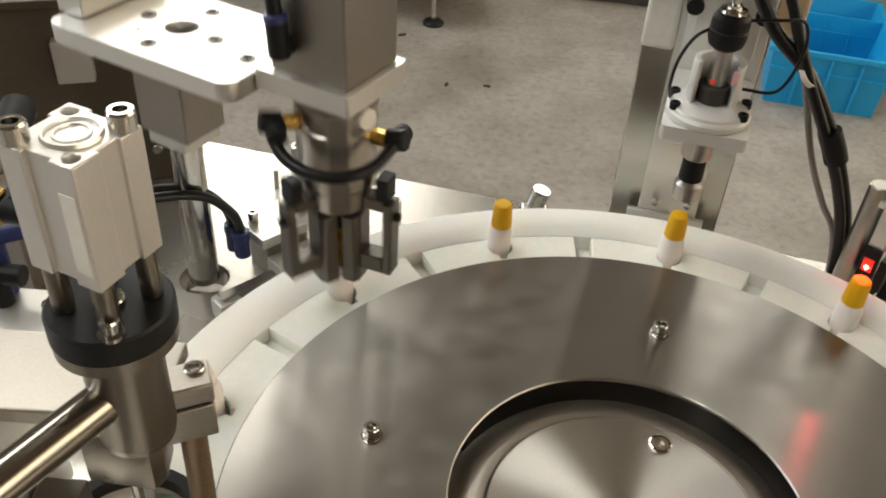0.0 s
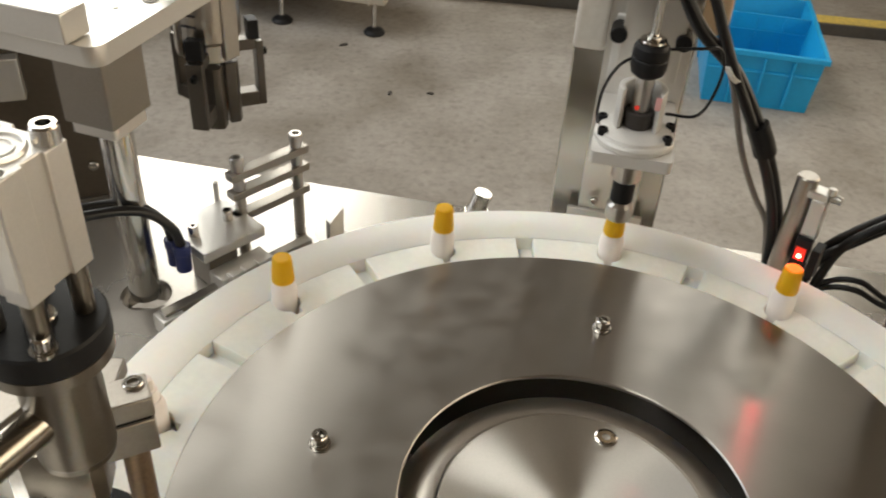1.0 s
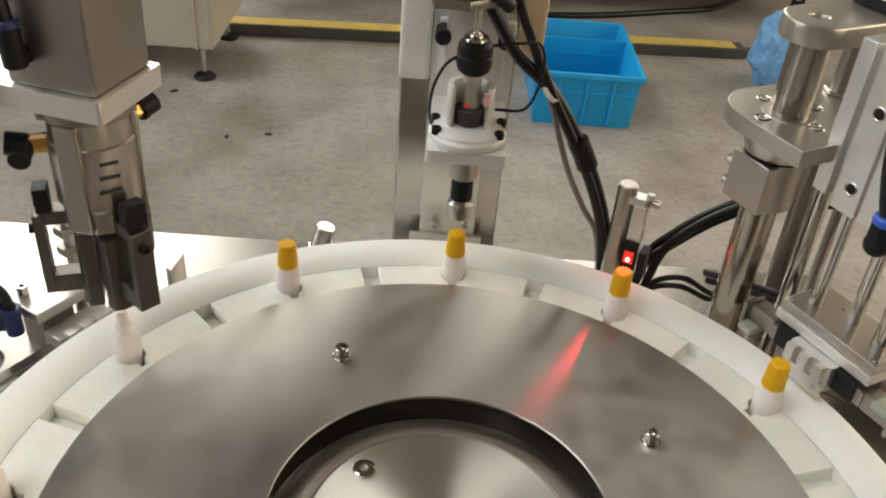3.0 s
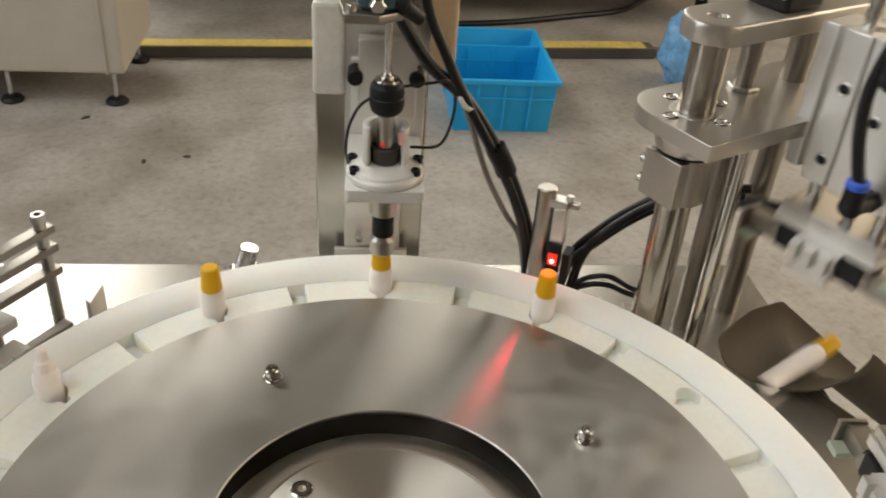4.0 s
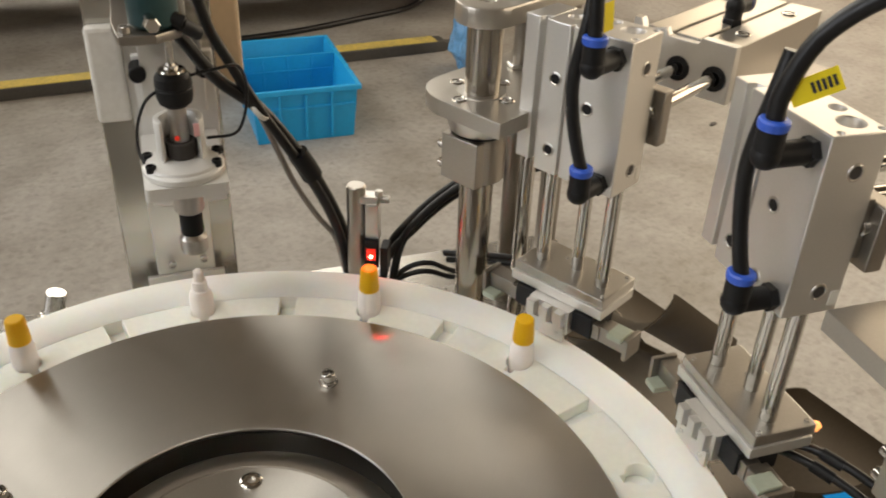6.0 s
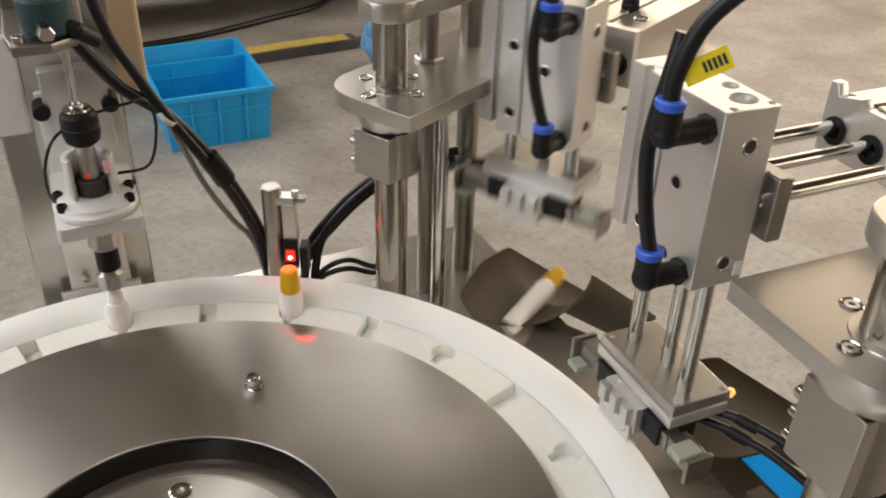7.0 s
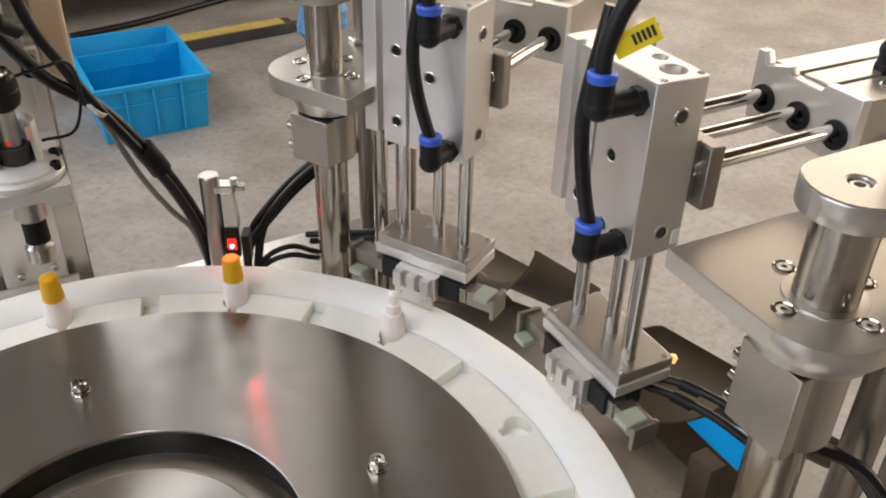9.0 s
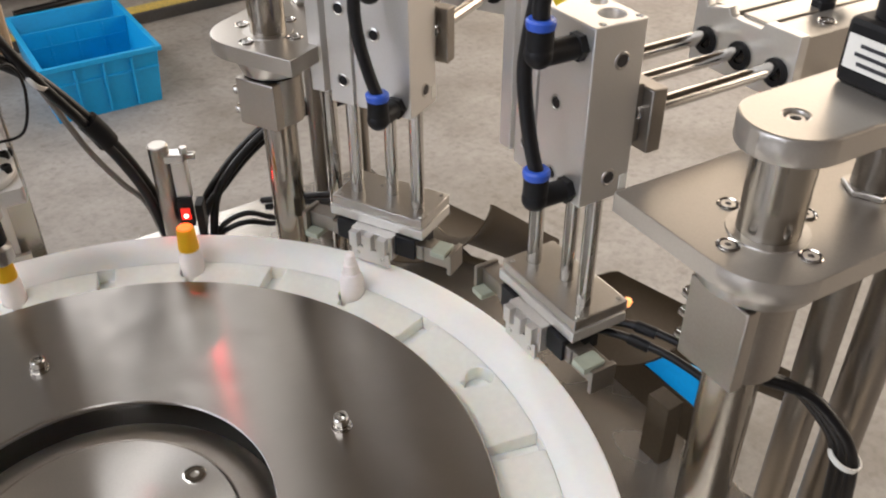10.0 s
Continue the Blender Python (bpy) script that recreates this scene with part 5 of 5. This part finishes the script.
# ---- small things at the table's edge ----
solid("guide_roller", join(rod((-0.001, 0, 0.004), (0.0045, 0, 0.023), 0.0075, 24), box(-0.0095, -0.008, 0, 0.0095, 0.008, 0.0055, 0.0008)), CHROME, "short chromed stop pin on the table", "pin", m=pose(-0.030, 0.318, ZD - 0.05))


# ---- cables ----
def cable(name, pts, r, mat, label, n=8):
    return solid(name, tube(pts, r, 10, n), mat, label, "cable")
cable("thick_cable", [(0.048, 0.262, ZD + 0.215), (0.0706, 0.252, ZD + 0.1794), (0.0917, 0.246, ZD + 0.1466), (0.117, 0.240, ZD + 0.1226), (0.1413, 0.236, ZD + 0.0855), (0.160, 0.236, ZD + 0.0499), (0.1756, 0.236, ZD + 0.008), (0.188, 0.238, ZD - 0.049)], 0.0046, RUBBER, "thick black cable bundle with ties")
cable("cable", [(0.076, 0.250, ZD + 0.26), (0.0865, 0.245, ZD + 0.1908), (0.101, 0.242, ZD + 0.155), (0.1168, 0.237, ZD + 0.1215), (0.138, 0.231, ZD + 0.0830), (0.156, 0.230, ZD + 0.0480), (0.1700, 0.230, ZD + 0.008), (0.180, 0.234, ZD - 0.049)], 0.0036, RUBBER, "black cable hanging beside the column")
cable("cable", [(0.084, 0.262, ZD + 0.22), (0.0995, 0.255, ZD + 0.1609), (0.1204, 0.250, ZD + 0.1136), (0.1391, 0.245, ZD + 0.0617), (0.156, 0.242, ZD + 0.028), (0.1706, 0.240, ZD + 0.0032), (0.182, 0.242, ZD - 0.049)], 0.0022, GREY_CABLE, "thin grey cable beside the column")
solid("tape_wrap", tube([(0.1395, 0.2335, ZD + 0.0875), (0.1455, 0.2330, ZD + 0.0765), (0.1500, 0.2330, ZD + 0.0670)], 0.0076, 14), BLACK, "black tape wrapped round the cables", "tape")
solid("cable_tie", turned([(0.0068, -0.0016), (0.0078, -0.0016), (0.0078, 0.0016), (0.0068, 0.0016), (0.0068, -0.0016)], 20), LABEL_WHITE, "white nylon cable tie", "cable tie", m=pose(0.1168, 0.2385, ZD + 0.122, 22, 42, 0))
for k, (dy, dz) in enumerate(((0, 0), (0.006, 0.004), (-0.004, 0.008))):
    cable("air_tube", [(0.200 + 0.003 * k, 0.222 + dy, ZD - 0.045), (0.205 + 0.004 * k, 0.220 + dy, ZD - 0.012 + dz), (0.222, 0.212 + dy, ZD + 0.012 + dz), (0.246, 0.203 + dy, ZD + 0.036 + dz), (0.276, 0.190 + dy, ZD + 0.056 + dz), (0.305, 0.165 + dy, ZD + 0.068 + dz)], 0.0034, RUBBER, "glossy black air tube beside the sensor")
for k in range(2):
    cable("air_tube", [(0.202, 0.222, ZD - 0.046), (0.216, 0.214, ZD - 0.030 + 0.006 * k), (0.233, 0.206, ZD - 0.026 + 0.008 * k), (0.250, 0.198, ZD - 0.032 + 0.006 * k), (0.268, 0.182, ZD - 0.030)], 0.0022, RUBBER, "thin black air tube")

for k in range(3):
    d = 0.0045 * (k - 1)
    cable("cable", [(0.290, -0.186 + d, ZD + 0.030), (0.302, -0.207 + d, ZD + 0.0245), (0.3075, -0.222 + d, ZD + 0.0125), (0.3130, -0.236 + d, ZD - 0.0105), (0.3145, -0.241 + d, ZD - 0.046), (0.316, -0.246 + d, ZD - 0.12), (0.32, -0.25 + d, ZD - 0.3)], 0.0034, RUBBER, "black cable hanging beside the post")
solid("cable_tie", turned([(0.0085, -0.0016), (0.0095, -0.0016), (0.0095, 0.0016), (0.0085, 0.0016), (0.0085, -0.0016)], 20), LABEL_WHITE, "white nylon cable tie", "cable tie", m=pose(0.3135, -0.2375, ZD - 0.014, 18, 10, 0))


# ---- the hall's things beyond the machine ----
def storage_bin(m, w, d, h, label, divided=False, group="storage bins"):
    t = thing("storage_bin", m, label, "bin", group)
    wall, lip = 0.004, 0.012
    bm = bmesh.new()
    o0, o1 = (w / 2 - 0.012, d / 2 - 0.012), (w / 2, d / 2)
    rings = []
    loops = [(o0, 0.0), (o1, h - 0.016), ((o1[0] + lip, o1[1] + lip), h - 0.016), ((o1[0] + lip, o1[1] + lip), h), ((o1[0] - wall, o1[1] - wall), h), ((o0[0] - wall, o0[1] - wall), wall)]
    for (x, y), z in loops:
        rings.append([bm.verts.new(p) for p in ((-x, -y, z), (x, -y, z), (x, y, z), (-x, y, z))])
    for a, c in zip(rings, rings[1:]):
        for k in range(4):
            bm.faces.new((a[k], a[(k + 1) % 4], c[(k + 1) % 4], c[k]))
    bm.faces.new(rings[0]), bm.faces.new(rings[-1])
    part("tub", finish(bm, 0.0015), BIN_BLUE, t, "blue plastic tub")
    for k in range(1, 4):
        x = -w / 2 + w * k / 4
        part("rib", moved(box(-0.004, -0.003, 0.01, 0.004, 0.003, h - 0.02, 0.001), pose(x, -d / 2 + 0.003, 0, 4)), BIN_BLUE, t)
        part("rib", moved(box(-0.004, -0.003, 0.01, 0.004, 0.003, h - 0.02, 0.001), pose(x, d / 2 - 0.012, 0, -4)), BIN_BLUE, t)
    if divided:
        wall_y = d * 0.16
        sheet = part("divider", box(-w / 2 + 0.006, wall_y - 0.003, 0.006, w / 2 - 0.006, wall_y + 0.003, h - 0.004, 0.001), BIN_BLUE, t, "upright divider sheet")
        for k in range(1, 4):
            part("rib", box(-w / 2 + w * k / 4 - 0.004, wall_y - 0.006, 0.01, -w / 2 + w * k / 4 + 0.004, wall_y - 0.0031, h - 0.012, 0.001), BIN_BLUE, sheet)
        part("rib", box(-w / 2 + 0.010, wall_y - 0.0065, h * 0.66, w / 2 - 0.010, wall_y - 0.0032, h * 0.70, 0.001), BIN_BLUE, sheet)
    part("rib", box(-w / 2 + 0.004, -d / 2 - 0.001, h * 0.62, w / 2 - 0.004, -d / 2 + 0.008, h * 0.66, 0.001), BIN_BLUE, t)
    return t


storage_bin(pose(1.07, 2.48, 0.0, 0, 0, -13), 0.35, 0.50, 0.19, "empty blue plastic storage bin with a divider on the floor", True)
storage_bin(pose(0.975, 0.235, 0.0, 0, 0, -13), 0.24, 0.22, 0.17, "blue plastic storage bin below the chutes")


def cabinet(m, x0, x1, y0, y1, z0, z1, mat, label):
    t = thing("machine_cabinet", m, label, "machine", "machines behind")
    part("body", box(x0, y0, z0, x1, y1, z1, 0.01), mat, t)
    part("edge_trim", box(x1 - 0.06, y0 - 0.006, z0, x1 - 0.054, y0 - 0.0005, z1, 0.001), PAINT_GREY, t)
    for x, y in ((x1 - 0.05, y0 + 0.05), (x0 + 0.05, y0 + 0.05), (x1 - 0.05, y1 - 0.05), (x0 + 0.05, y1 - 0.05), (x1 - 0.39, y0 + 0.05)):
        foot = part("levelling_foot", turned([(0, 0), (0.036, 0), (0.038, 0.006), (0.030, 0.016), (0.012, 0.024), (0, 0.024)], 28), BLACK, t, "black levelling foot", pose(x, y, 0))
        part("foot_stem", rod((0, 0, 0.022), (0, 0, z0 + 0.002), 0.008, 14), CHROME, foot)
    return t


cabinet(pose(-0.19, 2.64, 0, 0, 0, -12.5), -1.3, 0.02, 0.0, 0.486, 0.12, 1.5, PAINT_CABINET, "shaded grey-beige machine cabinet on levelling feet")
rail = thing("floor_rail", pose(0.93, 2.975, 0, 0, 0, -8.6), "dark floor rail with worn yellow top", "floor rail")
part("profile", box(-2.4, -0.035, 0, 1.0, 0.045, 0.045, 0.003), RAIL_DARK, rail, "dark metal rail")
part("yellow_strip", box(-2.4, -0.030, 0.0452, 0.96, 0.042, 0.0485, 0.001), RAIL_YELLOW, rail, "worn yellow strip")
part("end_piece", box(1.0, -0.02, 0, 1.12, 0.03, 0.03, 0.003), RAIL_DARK, rail)


def trolley(m, w, d, label):
    t = thing("assembly_machine", m, label, "machine", "machines behind")
    part("body", box(-w / 2, -d / 2, 0.16, w / 2, d / 2, 1.3, 0.008), DARK_MACHINE, t, "dark machine body")
    part("lower_bar", box(-w / 2 - 0.01, -d / 2 - 0.012, 0.150, w / 2 + 0.01, -d / 2 - 0.001, 0.185, 0.002), ALU, t, "aluminium lower bar")
    for x in (-w / 2 + 0.08, w / 2 - 0.08):
        cst = part("castor", join(rod((-0.016, 0, 0.042), (0.016, 0, 0.042), 0.040, 24, 0.004), box(-0.026, -0.014, 0.035, -0.018, 0.014, 0.10, 0.002), box(0.018, -0.014, 0.035, 0.026, 0.014, 0.10, 0.002), box(-0.03, -0.03, 0.098, 0.03, 0.03, 0.108, 0.002)), BLACK, t, "swivel castor", pose(x, -d / 2 + 0.06, 0.0))
        part("castor_stem", rod((0, 0, 0.106), (0, 0, 0.162), 0.010, 14), CHROME, cst)
    return t


trolley(pose(1.80, 3.62, 0, 0, 0, -10), 1.5, 0.6, "dark machine frame on castors with an aluminium bar")
trolley(pose(0.35, 4.05, 0, 0, 0, -10), 0.9, 0.5, "dark machine frame on castors")
bag = bmesh.new()
bmesh.ops.create_icosphere(bag, subdivisions=4, radius=1)
for v in bag.verts:
    k = 1 + 0.28 * noise.noise(v.co * 2.3) + 0.10 * noise.noise(v.co * 6.0)
    v.co = Vector((v.co.x * 0.085 * k, v.co.y * 0.10 * k, max(0.0, v.co.z * 0.15 * k + 0.13)))
for f in bag.faces:
    f.smooth = True
solid("plastic_bag", bag, BAG_BLUE, "crumpled pale blue plastic bag on the floor", "bag", m=pose(1.89, 2.55, 0))


cable("floor_cable", [(1.16, 3.29, 0.013), (1.45, 3.28, 0.013), (1.77, 3.32, 0.013), (2.07, 3.38, 0.013), (2.38, 3.61, 0.013)], 0.013, RUBBER, "thick black cable lying on the floor")


def floor_chip(m, w, d):
    bm = plate([(-w, -d), (w * 0.7, -d * 0.8), (w, d * 0.5), (w * 0.1, d), (-w * 0.8, d * 0.4)], 0.0, 0.004, (), 0.0006)
    return solid("floor_chip", bm, DARK_MACHINE, "small dark scrap lying on the floor", "scrap", "floor scraps", m=m)


for x, y, turn, w, d in ((-0.309, 2.585, 20, 0.016, 0.008), (-0.141, 2.238, 70, 0.012, 0.006), (-0.013, 2.246, -30, 0.011, 0.007), (2.370, 1.689, 10, 0.020, 0.010)):
    floor_chip(pose(x, y, 0, 0, 0, turn), w, d)


# ---- what moves ----
INDEX = [1.15 + 1.5 * k for k in range(6)]
EASE = ((0.0, 0.0), (0.06, 0.06), (0.12, 0.30), (0.165, 0.52), (0.21, 0.74), (0.27, 0.95), (0.33, 1.0))


def dial_turn():
    """(seconds, degrees) of the dial."""
    rows = [(0.0, 0.0)]
    for k, t0 in enumerate(INDEX):
        rows += [(t0 + dt, -30.0 * (k + f)) for dt, f in EASE]
    return rows + [(10.0, -180.0)]


def turn_at(t):
    rows = dial_turn()
    for (a, u), (b_, v) in zip(rows, rows[1:]):
        if a <= t <= b_:
            return u + (v - u) * (t - a) / (b_ - a)
    return rows[-1][1]


LIFT, REACH = 0.070, 0.065


def pick_rows():
    """(seconds, retraction, lift, jaw swing) of the first pick unit."""
    rows = [(0.0, 0.0, 0.0, 0.0)]
    c = [-0.35 + 1.5 * k for k in range(6)]
    for t0 in c:
        cyc = ((0.50, 0, 0, 0), (0.56, 0, 0, 1), (0.60, 0, 0, 1), (0.66, 0, 0.3, 1), (0.72, 0, 0.85, 1), (0.78, 0, 1, 1), (0.84, 0, 1, 1), (0.92, 0.45, 1, 1), (0.99, 0.95, 1, 1), (1.04, 1, 1, 1), (1.13, 1, 1, 1), (1.19, 1, 1, 0),
               (1.27, 1, 1, 0), (1.36, 0.9, 0.75, 0), (1.45, 0.55, 0.45, 0), (1.54, 0.15, 0.12, 0), (1.62, 0, 0, 0))
        rows += [(t0 + dt, a, l, s) for dt, a, l, s in cyc if 0.02 < t0 + dt <= 9.99 and t0 + dt > rows[-1][0] + 0.02]
    return rows + [(10.0, 0.0, 0.0, 0.0)]


def head_rows():
    """(seconds, height) of the capping spindle over its low stand."""
    rows = [(0.0, 0.0185)]
    for k in range(-1, 6):
        t0 = 1.15 + 1.5 * k
        rows += [(t0 + dt, h) for dt, h in ((0.68, 0.0185), (0.74, 0.010), (0.80, 0.0), (1.40, 0.0), (1.46, 0.012), (1.50, 0.0185)) if 0.0 < t0 + dt < 10]
    last = 0.0185 if rows[-1][1] > 0.01 else 0.0
    return rows + [(10.0, last)]


def gripper_rows():
    """(seconds, swing about the post, height, spin) of the cap gripper arm."""
    up = 0.037
    rows = [(0.0, 0, 0.010, -125), (0.08, 0, 0.002, -95), (0.16, 0, 0.0, -68), (0.30, 0, 0, -60), (0.55, 0, 0.0, -60), (0.64, 0, 0.012, -60), (0.72, 0, 0.034, -60), (0.80, 0, up, -60),
            (0.85, 24, 0.033, -60), (0.90, 60, 0.030, -60), (0.96, 97, 0.030, -60), (1.02, 97, 0.030, -60), (1.06, 50, 0.033, -60), (1.10, 10, up, -60), (1.16, -2, up, -60), (1.22, 0, up, -60),
            (1.34, 0, up, -60), (1.45, 0, 0.024, -60), (1.55, 0, 0.008, -30), (1.64, 0, 0.0, 10), (1.80, 0, 0, 80), (2.10, 0, 0.0, 80), (2.18, 0, 0.014, 80), (2.28, 0, up, 80), (3.80, 0, up, 80),
            (3.85, 24, 0.033, 80), (3.90, 60, 0.030, 80), (3.96, 97, 0.030, 80), (4.02, 97, 0.030, 80), (4.06, 50, 0.033, 80), (4.10, 10, up, 80), (4.16, -2, up, 80), (4.22, 0, up, 80), (4.34, 0, up, 80), (4.50, 0, 0.012, 110), (4.64, 0, 0.0, 150),
            (5.10, 0, 0.0, 220), (5.28, 0, up, 220), (5.34, 40, 0.033, 220), (5.42, 97, 0.030, 220), (5.50, 97, 0.030, 220), (5.55, 50, 0.033, 220), (5.60, 10, up, 220), (5.70, 0, up, 220), (5.95, 0, up, 220), (6.14, 0, 0.0, 250), (6.60, 0, 0, 310), (6.78, 0, up, 310), (10.0, 0, up, 310)]
    return rows


def swung(angle, height):
    """The gripper's pose, swung about its post."""
    return pose(-0.2671, 0.2088, 0, 0, 0, angle) @ pose(0.2671, -0.2088, 0) @ radial(135.8, R_NEST, 0, height)


GRIP = {4: 0.0, 5: 0.96, 7: 3.96, 8: 5.42}


def discharge_rows(s):
    """A capped bottle from its nest with the pick unit, then down the chute."""
    t0 = 1.15 + 1.5 * (s - 1)
    rows = [(t0 + 0.60, radial(STATION, R_NEST))]
    for dt, a, l in ((0.66, 0, 0.3), (0.72, 0, 0.85), (0.78, 0, 1), (0.84, 0, 1), (0.92, 0.45, 1), (0.99, 0.95, 1), (1.04, 1, 1), (1.14, 1, 1)):
        rows.append((t0 + dt, radial(STATION, R_NEST + REACH * a, 0, LIFT * l)))
    for dt, dr, dw, z, ry in ((1.20, 0.002, 0.0, 0.045, 4), (1.27, 0.030, 0.003, -0.002, 38), (1.34, 0.070, 0.002, -0.034, 82), (1.44, 0.112, 0.002, -0.064, 100), (1.60, 0.20, 0.006, -0.13, 105), (1.85, 0.30, 0.006, -ZD + 0.10, 120)):
        rows.append((t0 + dt, radial(STATION, R_NEST + REACH + dr, dw, z) @ pose(0, 0, 0, 0, ry, 0)))
    rows.append((10.0, rows[-1][1]))
    return rows


def motions():
    walk(dial, [(t, pose(0, 0, ZD, 0, 0, a)) for t, a in dial_turn()])
    walk(head, [(t, radial(75.7, R_NEST, 0, h - 0.0115)) for t, h in head_rows()])
    pr = pick_rows()
    walk(UNIT1, [(t, radial(STATION, 0.2775 + REACH * a, 0.001, -0.004)) for t, a, l, s in pr])
    walk(LOW1, [(t, pose(0, 0, LIFT * l)) for t, a, l, s in pr])
    walk(ARMS1[0], [(t, pose(-0.0120, 0.0165, 0.0165, 0, 0, 84 * s)) for t, a, l, s in pr])
    walk(ARMS1[1], [(t, pose(-0.0120, -0.0165, 0.0165, 0, 0, -84 * s) @ pose(0, 0, 0, 180)) for t, a, l, s in pr])
    gr = gripper_rows()
    walk(gh, [(t, swung(a, h - 0.010)) for t, a, h, q in gr])
    walk(jaw_core, [(t, pose(0, 0, 0, 0, 0, q)) for t, a, h, q in gr])
    # bottles: with the dial, and from station 0 with the pick unit into the chute
    for s, ob in BOTTLES.items():
        ang = STATION + 30 * s
        rows = [(t, radial(ang + a, R_NEST)) for t, a in dial_turn()]
        if s <= 5:
            t0 = 1.15 + 1.5 * (s - 1)
            take = t0 + 0.60
            rows = [r for r in rows if r[0] < take] + discharge_rows(s)
        walk(ob, rows)
    # caps: in the gripper until they are screwed on, then with their bottle
    for s, t1 in ((4, 0.16), (5, 1.64), (7, 4.64), (8, 6.14)):
        c = CAPS[s]
        rows = [(t, swung(a, h + 0.0005)) for t, a, h, q in gr if GRIP[s] <= t <= t1]
        if s != 4:          # on the table beside the feed block until the gripper fetches it
            wait = pose(-0.36 - 0.02 * s, 0.02, ZD - 0.0586)
            rows = [(0.0, wait), (GRIP[s] - 0.04, wait)] + rows
        fix = t1 + 0.2
        rows.append((fix, radial(STATION + 30 * s + turn_at(fix), R_NEST)))
        ride = [(t, radial(STATION + 30 * s + a, R_NEST)) for t, a in dial_turn() if t > fix]
        if s <= 5:
            mate = 1.15 + 1.5 * (s - 1) + 0.60
            ride = [r for r in ride if r[0] < mate] + [(t, m) for t, m in discharge_rows(s) if t >= mate]
        walk(c, rows + ride)



motions()
